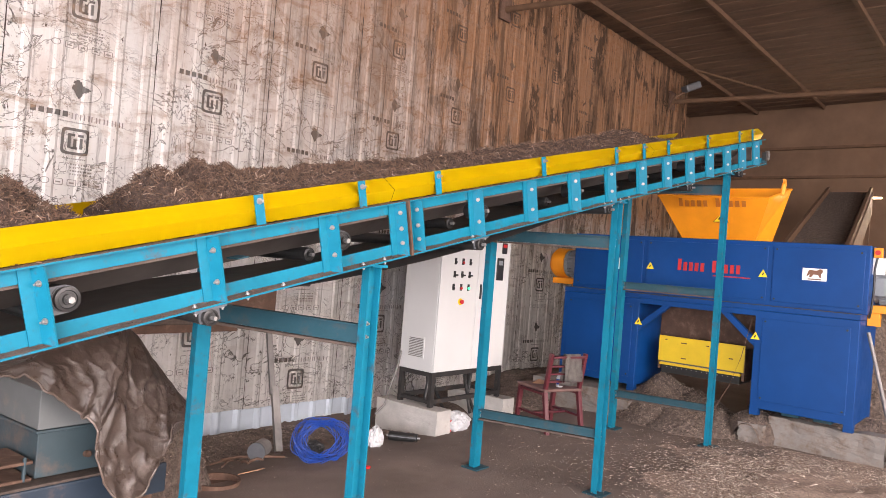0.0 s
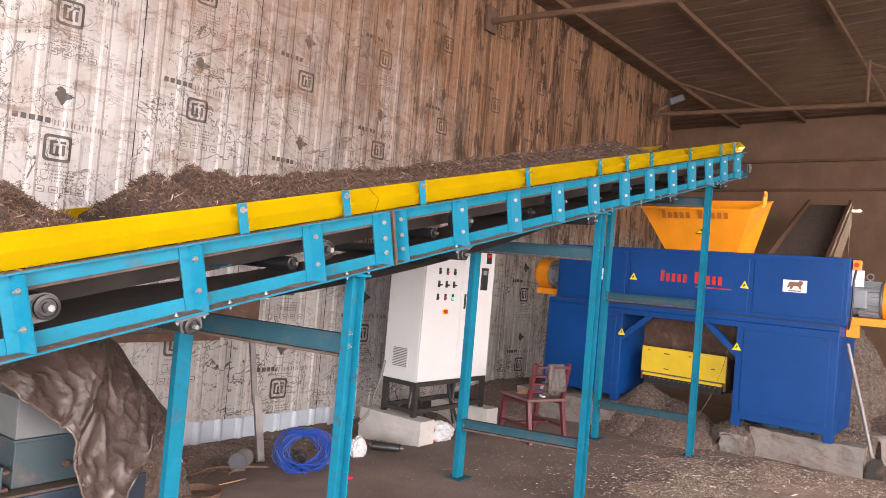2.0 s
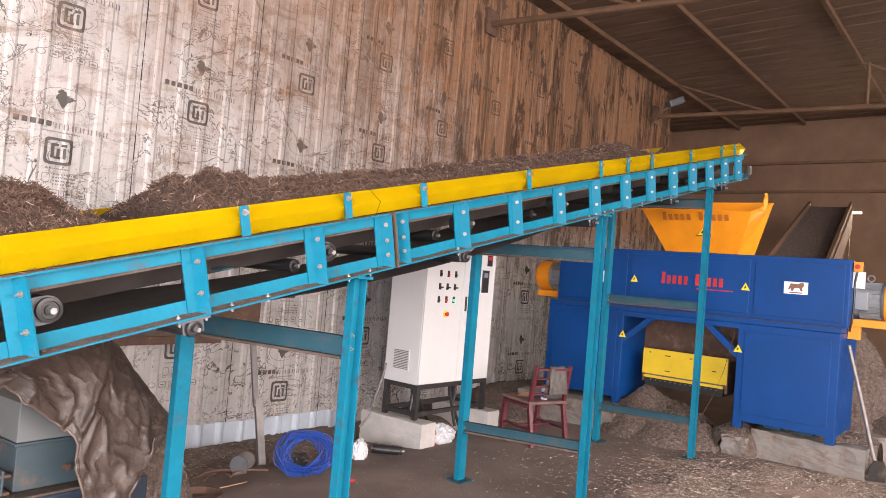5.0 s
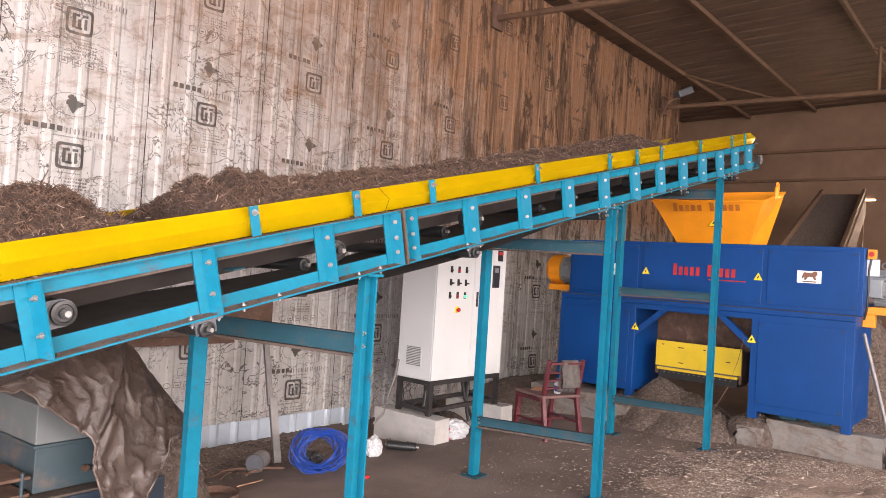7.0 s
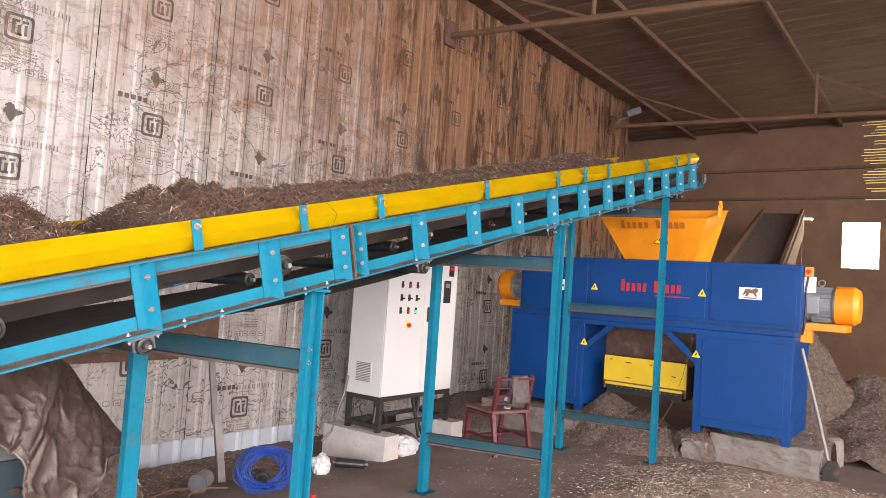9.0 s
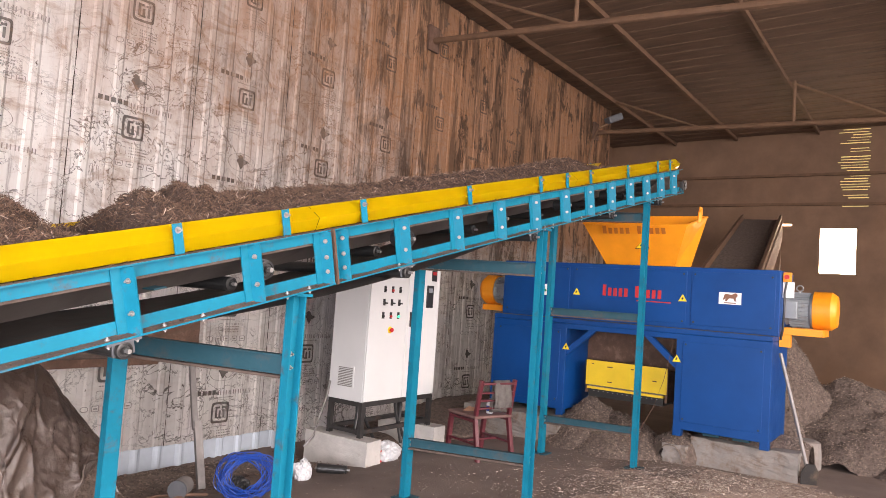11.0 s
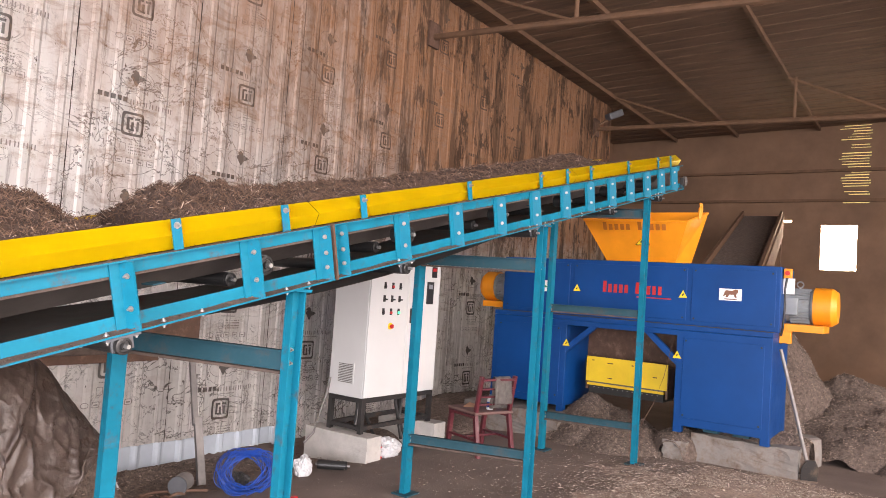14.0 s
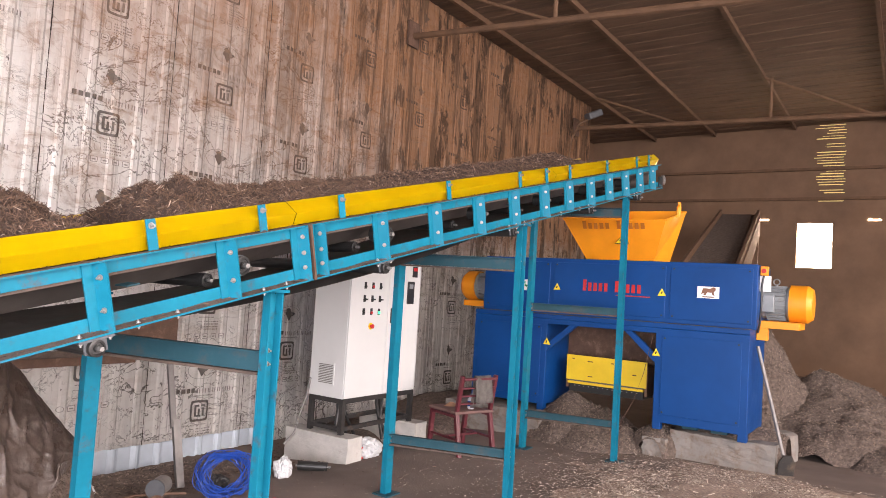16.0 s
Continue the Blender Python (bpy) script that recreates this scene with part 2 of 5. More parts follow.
BEAM_BLUE = mat("dark_blue_beam", (0.02, 0.034, 0.052), 0.5, 0.0, 0.2, 4.0, (0.15, 0.10, 0.075), 0.35, 4.0, 0.1, 40)
RUST = mat("rusty_steel", (0.11, 0.06, 0.04), 0.8, 0.1, 0.3, 9.0, (0.2, 0.13, 0.09), 0.4, 9.0, 0.4, 60)
TRUSS = mat("brown_truss_paint", (0.12, 0.064, 0.034), 0.8, 0.0, 0.3, 5.0, (0.11, 0.062, 0.038), 0.4, 4.0, 0.2, 40)
BLUE_HOSE = mat("blue_cable", (0.006, 0.05, 0.30), 0.4, 0.0, 0.15, 9.0, bump=0)
BLACK_PLASTIC = mat("black_plastic", (0.018, 0.018, 0.018), 0.4, 0.0, 0.2, 9.0, bump=0.05)
RED_PLASTIC = mat("red_plastic", (0.5, 0.02, 0.02), 0.35, 0.0, 0.1, 9.0, bump=0)
RED_LETTER = mat("red_lettering", (0.44, 0.022, 0.024), 0.4, 0.0, 0.1, 9.0, bump=0)
ORANGE_LETTER = mat("dark_orange_lettering", (0.40, 0.12, 0.01), 0.6, 0.0, 0.1, 9.0, bump=0)
YELLOW_SIGN = mat("yellow_sign", (0.85, 0.62, 0.02), 0.4, 0.0, 0.05, 9.0, bump=0)
WHITE_SIGN = mat("white_sticker", (0.8, 0.8, 0.8), 0.4, 0.0, 0.04, 9.0, bump=0)
BLACK_INK = mat("black_ink", (0.02, 0.02, 0.02), 0.5, 0.0, 0.05, 9.0, bump=0)
BROWN_INK = mat("brown_ink", (0.2, 0.09, 0.05), 0.5, 0.0, 0.1, 9.0, bump=0)
GREEN_INK = mat("green_ink", (0.02, 0.2, 0.06), 0.5, 0.0, 0.05, 9.0, bump=0)
CARDBOARD = mat("brown_cardboard", (0.40, 0.22, 0.13), 0.85, 0.0, 0.15, 8.0, (0.2, 0.12, 0.08), 0.25, 8.0, 0.2, 60)
PIPE = mat("worn_steel_pipe", (0.22, 0.205, 0.195), 0.5, 0.4, 0.25, 9.0, (0.16, 0.11, 0.08), 0.25, 9.0, 0.1, 60)
GALV = mat("galvanised_flashing", (0.45, 0.51, 0.57), 0.5, 0.3, 0.12, 4.0, (0.3, 0.24, 0.2), 0.22, 4.0, 0.15, 10)


def glow(name, colour, strength):
    m = bpy.data.materials.new(name)
    m.use_nodes = True
    b = m.node_tree.nodes["Principled BSDF"]
    b.inputs["Base Color"].default_value = (*colour, 1)
    b.inputs["Emission Color"].default_value = (*colour, 1)
    b.inputs["Emission Strength"].default_value = strength
    return m


DAY_GLOW = glow("bright_daylight_outside", (1.0, 0.84, 0.58), 42.0)
SLIT_GLOW = glow("daylight_through_louvres", (0.75, 0.6, 0.22), 0.45)
GREEN_LED = glow("green_indicator", (0.05, 0.8, 0.35), 1.2)

# ---- mesh helpers ----


def link_mesh(name, bm, material, parent=None, label="", smooth=False):
    me = bpy.data.meshes.new(name)
    bm.to_mesh(me)
    bm.free()
    for mm in (material if isinstance(material, (list, tuple)) else [material]):
        me.materials.append(mm)
    if smooth:
        me.polygons.foreach_set("use_smooth", [True] * len(me.polygons))
    ob = new(name, me)
    if parent:
        ob.parent = parent
    if label:
        ob["label"] = label
    return ob


def part(name, bm, material, parent, label="", smooth=False):
    return link_mesh(name, bm, material, parent, label, smooth)


def again(name, src, parent, m):
    """Another piece on the same mesh."""
    ob = new(name, src.data)
    ob.parent = parent
    ob.matrix_basis = m
    return ob


def thing(name, label, category, at=(0, 0, 0), group="", kind=""):
    ob = new(name)
    ob.location = at
    ob.empty_display_size = 0.1
    return tagged(ob, label, category, group, kind)


def box(bm, x0, x1, y0, y1, z0, z1, m=None, bevel=0.0, rough=0.0):
    vs = [bm.verts.new((x, y, z)) for x in (x0, x1) for y in (y0, y1) for z in (z0, z1)]
    fs = [bm.faces.new([vs[i] for i in f]) for f in ((0, 1, 3, 2), (4, 6, 7, 5), (0, 4, 5, 1), (2, 3, 7, 6), (0, 2, 6, 4), (1, 5, 7, 3))]
    if bevel:
        es = list({e for f in fs for e in f.edges})
        r = bmesh.ops.bevel(bm, geom=es, offset=bevel, segments=2, affect="EDGES", profile=0.5)
        vs = list({v for f in r["faces"] for v in f.verts} | {v for v in vs if v.is_valid})
    if m is not None:
        bmesh.ops.transform(bm, matrix=m, verts=vs)
    return vs


def cube_bm(x0, x1, y0, y1, z0, z1, m=None, bevel=0.0):
    bm = bmesh.new()
    box(bm, x0, x1, y0, y1, z0, z1, m, bevel)
    bmesh.ops.recalc_face_normals(bm, faces=bm.faces[:])
    return bm


def cyl(bm, a, b, r0, r1=None, seg=16):
    a, b = Vector(a), Vector(b)
    d = b - a
    q = d.to_track_quat("Z", "Y").to_matrix().to_4x4()
    bmesh.ops.create_cone(bm, cap_ends=True, segments=seg, radius1=r0, radius2=r0 if r1 is None else r1,
                          depth=d.length, matrix=Matrix.Translation((a + b) / 2) @ q)


def cyl_bm(a, b, r0, r1=None, seg=16):
    bm = bmesh.new()
    cyl(bm, a, b, r0, r1, seg)
    return bm


def lathe_bm(profile, axis_from, axis_dir, seg=24):
    """Turned form: profile of (distance along the axis, radius)."""
    bm = bmesh.new()
    q = Vector(axis_dir).to_track_quat("Z", "Y").to_matrix().to_4x4()
    M = Matrix.Translation(axis_from) @ q
    rings = []
    for d, r in profile:
        rings.append([bm.verts.new(M @ Vector((r * math.cos(2 * math.pi * i / seg), r * math.sin(2 * math.pi * i / seg), d))) for i in range(seg)])
    for a, b in zip(rings, rings[1:]):
        for i in range(seg):
            bm.faces.new((a[i], a[(i + 1) % seg], b[(i + 1) % seg], b[i]))
    bm.faces.new(rings[0])
    bm.faces.new(rings[-1])
    bmesh.ops.recalc_face_normals(bm, faces=bm.faces[:])
    return bm


def tube_bm(points, r, seg=8, closed=False):
    bm = bmesh.new()
    pts = [Vector(p) for p in points]
    rings = []
    for i, p in enumerate(pts):
        d = (pts[min(i + 1, len(pts) - 1)] - pts[max(i - 1, 0)]).normalized()
        u = d.cross(Vector((0, 0, 1)) if abs(d.z) < 0.95 else Vector((1, 0, 0))).normalized()
        w = d.cross(u)
        rings.append([bm.verts.new(p + r * (math.cos(2 * math.pi * k / seg) * u + math.sin(2 * math.pi * k / seg) * w)) for k in range(seg)])
    for a, b in zip(rings, rings[1:]):
        for i in range(seg):
            bm.faces.new((a[i], a[(i + 1) % seg], b[(i + 1) % seg], b[i]))
    if not closed:
        bm.faces.new(rings[0])
        bm.faces.new(rings[-1])
    bmesh.ops.recalc_face_normals(bm, faces=bm.faces[:])
    return bm


def prism_bm(outline, depth, m=None):
    """A flat outline in x, z given thickness in y."""
    bm = bmesh.new()
    a = [bm.verts.new((x, 0, z)) for x, z in outline]
    b = [bm.verts.new((x, depth, z)) for x, z in outline]
    bm.faces.new(a)
    bm.faces.new(list(reversed(b)))
    k = len(a)
    for i in range(k):
        bm.faces.new((a[i], b[i], b[(i + 1) % k], a[(i + 1) % k]))
    bmesh.ops.recalc_face_normals(bm, faces=bm.faces[:])
    if m is not None:
        bm.transform(m)
    return bm


def slivers(name, count, where, sizes, material, seed, parent=None, lie=0.6):
    """Many loose splinters in one mesh; where(rng) gives a place and a normal."""
    rng = random.Random(seed)
    verts, faces = [], []
    for _ in range(count):
        p = where(rng)
        if p is None:
            continue
        ln, wd = rng.uniform(*sizes[0]), rng.uniform(*sizes[1])
        th = wd * rng.uniform(0.3, 0.8)
        e = Euler((rng.uniform(-lie, lie), rng.uniform(-lie, lie), rng.uniform(0, 6.283)))
        R = e.to_matrix()
        k = len(verts)
        tp = rng.uniform(0.3, 1.0)
        for sx in (-1, 1):
            w = wd * (tp if sx > 0 else 1)
            for sy, sz in ((-1, -1), (1, -1), (0, 1)):
                v = R @ Vector((sx * ln / 2, sy * w / 2, sz * th / 2))
                verts.append((p[0] + v.x, p[1] + v.y, p[2] + v.z))
        faces += [(k, k + 2, k + 1), (k + 3, k + 4, k + 5), (k, k + 1, k + 4, k + 3), (k + 1, k + 2, k + 5, k + 4), (k + 2, k, k + 3, k + 5)]
    me = bpy.data.meshes.new(name)
    me.from_pydata(verts, [], faces)
    me.materials.append(material)
    ob = new(name, me)
    if parent:
        ob.parent = parent
    return ob


def fbm(x, y, z=0.0, oct=4):
    v, a = 0.0, 0.5
    p = Vector((x, y, z))
    for _ in range(oct):
        v += a * noise.noise(p)
        p = p * 2.03 + Vector((3.1, 1.7, 0.9))
        a *= 0.5
    return v

# ---- the shed ----
WALL_Y, ROOF_Z, PITCH = 5.869, 5.87, 1.155
SHEET0 = 1.76           # where one sheet begins along the wall


def rib(u):
    """How far the sheet's face stands towards the room at u metres along one sheet."""
    v = (u % (PITCH / 5)) / (PITCH / 5)
    if v < 0.62:
        return 0.0
    if v < 0.71:
        return (v - 0.62) / 0.09 * 0.0095
    if v < 0.89:
        return 0.0095
    if v < 0.98:
        return (0.98 - v) / 0.09 * 0.0095
    return 0.0


def wall_sheets(wall, count, first):
    us = sorted({0.0, PITCH + 0.03} | {(k + f) * PITCH / 5 for k in range(5) for f in (0.0, 0.3, 0.62, 0.71, 0.89, 0.98)})
    bm = bmesh.new()
    zs = [-0.14 + i * (ROOF_Z + 0.14) / 14 for i in range(15)]
    grid = [[bm.verts.new((u, -rib(u) - 0.006 * (u / PITCH) + 0.004 * fbm(u * 3, z * 1.5), z)) for z in zs] for u in us]
    for a, b in zip(grid, grid[1:]):
        for i in range(14):
            bm.faces.new((a[i], b[i], b[i + 1], a[i + 1]))
    bmesh.ops.solidify(bm, geom=bm.faces[:], thickness=0.002)
    src = None
    for k in range(count):
        m = pose(SHEET0 + (first + k) * PITCH, WALL_Y, 0)
        if src is None:
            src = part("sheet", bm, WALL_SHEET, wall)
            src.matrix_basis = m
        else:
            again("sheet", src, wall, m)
    rng = random.Random(6)
    bm = bmesh.new()
    n = 60
    for i in range(n):
        z0, z1 = ROOF_Z * i / n, ROOF_Z * (i + 1) / n
        w = 0.002 + 0.004 * rng.random()
        o = 0.004 * fbm(z0 * 3, 1.0)
        vs = [bm.verts.new((x, -0.0165, z)) for x, z in ((o - w, z0), (o + w, z0), (o + w * 0.8, z1), (o - w * 0.8, z1))]
        bm.faces.new(vs)
    bmesh.ops.solidify(bm, geom=bm.faces[:], thickness=0.003)
    strip = None
    for k in range(count):
        m = pose(SHEET0 + (first + k) * PITCH + 0.03, WALL_Y, 0)
        if strip is None:
            strip = part("lap_seam", bm, LAP_DIRT, wall)
            strip.matrix_basis = m
        else:
            again("lap_seam", strip, wall, m)


wall_left = thing("wall_left", "ribbed galvanised sheet wall with printed marks and brown dust", "wall", kind="structure")
part("backing", cube_bm(-4, 14.42, WALL_Y + 0.08, WALL_Y + 0.2, -0.2, ROOF_Z), RUST, wall_left)
wall_sheets(wall_left, 16, -5)


def flat_on_sheet(quads, name, material, parent):
    """Ink shapes that follow the ribs: quads of (u0, u1, z0, z1) or four corners."""
    bm = bmesh.new()

    def squash(z):
        return z if abs(z) < 0.115 else math.copysign(0.115 + (abs(z) - 0.115) * 0.74, z)

    quads = [(q[0], q[1], squash(q[2]), squash(q[3])) if not isinstance(q[0], tuple) else tuple((u, squash(z)) for u, z in q) for q in quads]
    for q in quads:
        if len(q) == 4 and not isinstance(q[0], tuple):
            u0, u1, z0, z1 = q
            n = max(1, int((u1 - u0) / 0.012))
            for i in range(n):
                a, b = u0 + (u1 - u0) * i / n, u0 + (u1 - u0) * (i + 1) / n
                bm.faces.new([bm.verts.new((u, -rib(u + PITCH / 2) - 0.0185, z)) for u, z in ((a, z0), (b, z0), (b, z1), (a, z1))])
        else:
            bm.faces.new([bm.verts.new((u, -rib(u + PITCH / 2) - 0.0185, z)) for u, z in q])
    return part(name, bm, material, parent)


def ring_quads(cx, cz, rx, rz, w, n=32, power=2.0):
    def pt(a, k):
        c, s = math.cos(a), math.sin(a)
        return (cx + k * rx * math.copysign(abs(c) ** (2 / power), c), cz + k * rz * math.copysign(abs(s) ** (2 / power), s))
    out = []
    for i in range(n):
        a, b = 2 * math.pi * i / n, 2 * math.pi * (i + 1) / n
        k = 1 - w / max(rx, rz)
        out.append((pt(a, 1), pt(b, 1), pt(b, k), pt(a, k)))
    return out


def print_marks(parent):
    """One repeat of the mill's printing on a sheet, about a square mark at height 0."""
    r = random.Random(5)
    sq = ring_quads(0, 0, 0.105, 0.105, 0.022, 28, 7.0)
    sq += [(-0.055, -0.03, -0.055, 0.06), (-0.03, 0.0, 0.04, 0.06), (-0.012, 0.012, -0.055, 0.02), (0.02, 0.06, 0.04, 0.06),
           (0.035, 0.055, -0.055, 0.03), (-0.03, 0.02, -0.06, -0.042)]
    blob = []
    for i in range(14):
        z0 = 0.42 + 0.014 * i
        wd = (0.008, 0.016, 0.022, 0.027, 0.034, 0.046, 0.062, 0.072, 0.062, 0.044, 0.030, 0.034, 0.030, 0.014)[i]
        off = (0.0, 0.0, -0.002, -0.003, -0.002, 0.004, 0.012, 0.016, 0.006, -0.004, -0.008, -0.010, -0.012, -0.012)[i] + r.uniform(-0.004, 0.004)
        blob.append((off - wd, off + wd, z0, z0 + 0.014))
    word = []
    for i in range(5):                       # bold part of the maker's word, as plain bars
        u = -0.34 + i * 0.058
        word.append((u, u + 0.040, 0.208, 0.266))
    dark = flat_on_sheet(sq + blob + word, "ink_mark", PRINT_DARK, parent)
    grey = ring_quads(0, 0.51, 0.175, 0.125, 0.006, 40)
    for i in range(7):                       # thin part of the word
        u = -0.04 + i * 0.062
        grey += [(u, u + 0.010, 0.195, 0.255), (u + 0.026, u + 0.036, 0.195, 0.255)]
    for i in range(22):                      # small lines too faint to read
        u = -0.14 + 0.0135 * i
        grey.append((u, u + 0.009, 0.155, 0.168))
        if 3 < i < 17:
            grey.append((u, u + 0.009, -0.15, -0.137))
    for row, z in enumerate((-0.21, -0.245, -0.28, -0.315)):
        for i in range(9):
            u = -0.02 + 0.019 * i
            grey.append((u, u + r.uniform(0.006, 0.016), z, z + 0.016))
    grey += ring_quads(-0.075, -0.245, 0.03, 0.05, 0.006, 16, 5.0)
    grey += ring_quads(-0.20, -0.40, 0.034, 0.034, 0.006, 20)
    for k, u in enumerate((-0.10, 0.0, 0.10, 0.20)):
        grey += ring_quads(u, -0.40, 0.036, 0.036, 0.006, 16, 6.0) + [(u - 0.018, u + 0.018, -0.41, -0.395)]
    return dark, flat_on_sheet(grey, "faint_ink_mark", PRINT_GREY, parent)


MARK_DARK, MARK_FAINT = None, None
for k, (xc, z0) in enumerate(((1.19, 2.97), (2.34, 2.405), (3.50, 2.973), (4.71, 2.485), (5.85, 3.037), (6.97, 2.488), (8.12, 3.03), (9.27, 2.5), (10.4, 3.0))):
    for j in range(-3, 4):
        z = z0 + 1.068 * j
        if not 0.18 < z < 5.4:
            continue
        m = pose(xc, WALL_Y, z)
        if MARK_DARK is None:
            MARK_DARK, MARK_FAINT = print_marks(wall_left)
            MARK_DARK.matrix_basis = m
            MARK_FAINT.matrix_basis = m
        else:
            again("ink_mark", MARK_DARK, wall_left, m)
            again("faint_ink_mark", MARK_FAINT, wall_left, m)

# far gable end with a bright opening, louvre slits and rails
FAR_X = 18.0
WIN = (1.43, 2.15, 2.70, 3.72)
wall_far = thing("wall_far", "dark dusty sheet wall with one bright opening", "wall", kind="structure")
bm = bmesh.new()
for y0, y1, z0, z1 in ((-14, WIN[0], -0.2, 7.2), (WIN[1], 7.6, -0.2, 7.2), (WIN[0], WIN[1], -0.2, WIN[2]), (WIN[0], WIN[1], WIN[3], 7.2)):
    box(bm, FAR_X, FAR_X + 0.12, y0, y1, z0, z1)
part("cladding", bm, FAR_SHEET, wall_far)
part("opening_light", cube_bm(FAR_X + 0.2, FAR_X + 0.22, WIN[0] - 0.3, WIN[1] + 0.3, WIN[2] - 0.3, WIN[3] + 0.3), DAY_GLOW, wall_far)
r = random.Random(3)
for i in range(34):
    z = 4.15 + i * 0.062
    if r.random() < 0.25:
        continue
    y0 = 1.22 + r.uniform(-0.02, 0.03)
    part("louvre_slit", cube_bm(FAR_X - 0.01, FAR_X - 0.004, y0, y0 + 0.62 * r.uniform(0.55, 1.0), z, z + r.uniform(0.006, 0.02)), SLIT_GLOW, wall_far)
for y0, y1 in ((2.75, 3.05), (3.25, 3.32), (0.5, 0.75), (0.2, 0.3)):
    part("louvre_slit", cube_bm(FAR_X - 0.01, FAR_X - 0.004, y0, y1, 3.78, 3.81), DAY_GLOW, wall_far)
for z in (4.24, 4.92):
    part("rail", cube_bm(FAR_X - 0.09, FAR_X - 0.012, -13.9, 7.1, z, z + 0.06), TRUSS, wall_far)

# never in view: added to keep daylight off the deep side, open below x = 7
wall_right_unseen = thing("wall_right_unseen", "assumed dark sheet wall across the shed, out of view", "wall", kind="structure")
part("cladding", cube_bm(7, FAR_X, -14.2, -14, -0.2, 7.0), FAR_SHEET, wall_right_unseen)

# beyond the printed sheets the shed opens into a deeper bay
wall_bay = thing("wall_bay", "dark dusty sheet wall set back beyond the printed wall", "wall", kind="structure")
part("cladding", cube_bm(14.2, FAR_X - 0.003, 7.2, 7.35, -0.2, 7.0), FAR_SHEET, wall_bay)
part("return_panel", cube_bm(14.25, 14.40, WALL_Y + 0.203, 7.197, -0.2, 7.0), FAR_SHEET, wall_bay)


def roof_z(y):
    return ROOF_Z + 0.02 + (WALL_Y - y) * 0.02


bm = bmesh.new()
for i in range(int((FAR_X + 3.2) / 0.2)):
    x0 = -3.0 + i * 0.2
    h = 0.0 if i % 2 else 0.010
    vs = [(x0, 7.4), (x0 + 0.2, 7.4), (x0 + 0.2, -14.2), (x0, -14.2)]
    a = [bm.verts.new((x, y, roof_z(y) + h)) for x, y in vs]
    b = [bm.verts.new((x, y, roof_z(y) + h + 0.03)) for x, y in vs]
    bm.faces.new(a)
    bm.faces.new(list(reversed(b)))
    for k in range(4):
        bm.faces.new((a[k], a[(k + 1) % 4], b[(k + 1) % 4], b[k]))
bmesh.ops.recalc_face_normals(bm, faces=bm.faces[:])
tagged(link_mesh("ceiling", bm, ROOF_SHEET), "dark dusty corrugated roof sheeting seen from below", "ceiling", kind="structure")

for y in (5.5, 4.03, 2.25, 0.4, -1.5, -3.4):
    p = link_mesh("roof_purlin", cube_bm(-2.9, FAR_X - 0.02, y - 0.03, y + 0.03, roof_z(y) - 0.08, roof_z(y) - 0.004), TRUSS)
    tagged(p, "long brown steel purlin under the roof sheets", "purlin", "roof purlins", "structure")


def truss(x, drop, struts):
    """A light roof truss: lower chord, posts and diagonals."""
    t = thing("roof_truss", "brown steel roof truss with pipe chord and diagonals", "truss", group="roof trusses", kind="structure")
    def cz(y):
        return 5.2 - drop * (WALL_Y - y)
    part("chord", tube_bm([(x, WALL_Y - 0.06, cz(WALL_Y)), (x, -13.9, cz(-13.9))], 0.045), TRUSS, t)
    for y in (3.68, 0.5, -2.7, -5.9):
        part("diagonal", tube_bm([(x, y, cz(y)), (x, y + 1.72, roof_z(y) - 0.13)], 0.024), TRUSS, t)
    for y in struts:
        part("strut", tube_bm([(x, y, cz(y)), (x, y, roof_z(y) - 0.1)], 0.03), TRUSS, t)
    part("wall_plate", cube_bm(x - 0.12, x + 0.12, WALL_Y - 0.075, WALL_Y - 0.035, 5.05, 5.4), RUST, t)
    return t


truss(7.8, 0.055, (3.66, 0.5, -2.7))
truss(13.6, 0.028, (2.1, -1.1, -4.3))

# ---- ground ----


def ground_h(x, y):
    h = 0.012 * fbm(x * 0.9, y * 0.9)
    # dust banked against the sheet wall
    h += 0.05 * max(0.0, 1 - max(0.0, (5.86 - y - 0.12 * fbm(x * 2, 3.0)) / 0.45)) ** 1.6
    # the floor falls a little towards the wall
    k = min(1.0, max(0.0, (y - 3.9) / 1.7))
    h -= 0.14 * k * k * (3 - 2 * k) * min(1.0, max(0.0, (9.0 - x) / 2.0))
    # loose chips beside the last leg
    d = math.hypot((x - 6.3) / 1.9, (y - 1.3) / 1.5)
    h += 0.10 * max(0.0, 1 - d) ** 0.8 * (1 + 0.8 * fbm(x * 2.2, y * 2.2))
    return h


bm = bmesh.new()
xs = [-0.5 + i * 0.09 for i in range(int(12.5 / 0.09))]
ys = [-3.0 + i * 0.09 for i in range(int(8.9 / 0.09) + 1)]
xs = [-900, -60, -10] + xs + [14, 18.3, 60, 900]
ys = [-900, -60, -14, -8] + ys + [6.3, 60, 900]
grid = [[bm.verts.new((x, y, ground_h(x, y) if -1 < x < 12.2 and -3.1 < y < 6 else 0.0)) for y in ys] for x in xs]
for a, b in zip(grid, grid[1:]):
    for i in range(len(ys) - 1):
        bm.faces.new((a[i], b[i], b[i + 1], a[i + 1]))
tagged(link_mesh("ground", bm, FLOOR, smooth=True), "dusty brown packed floor with scattered wood bits", "floor", kind="structure")


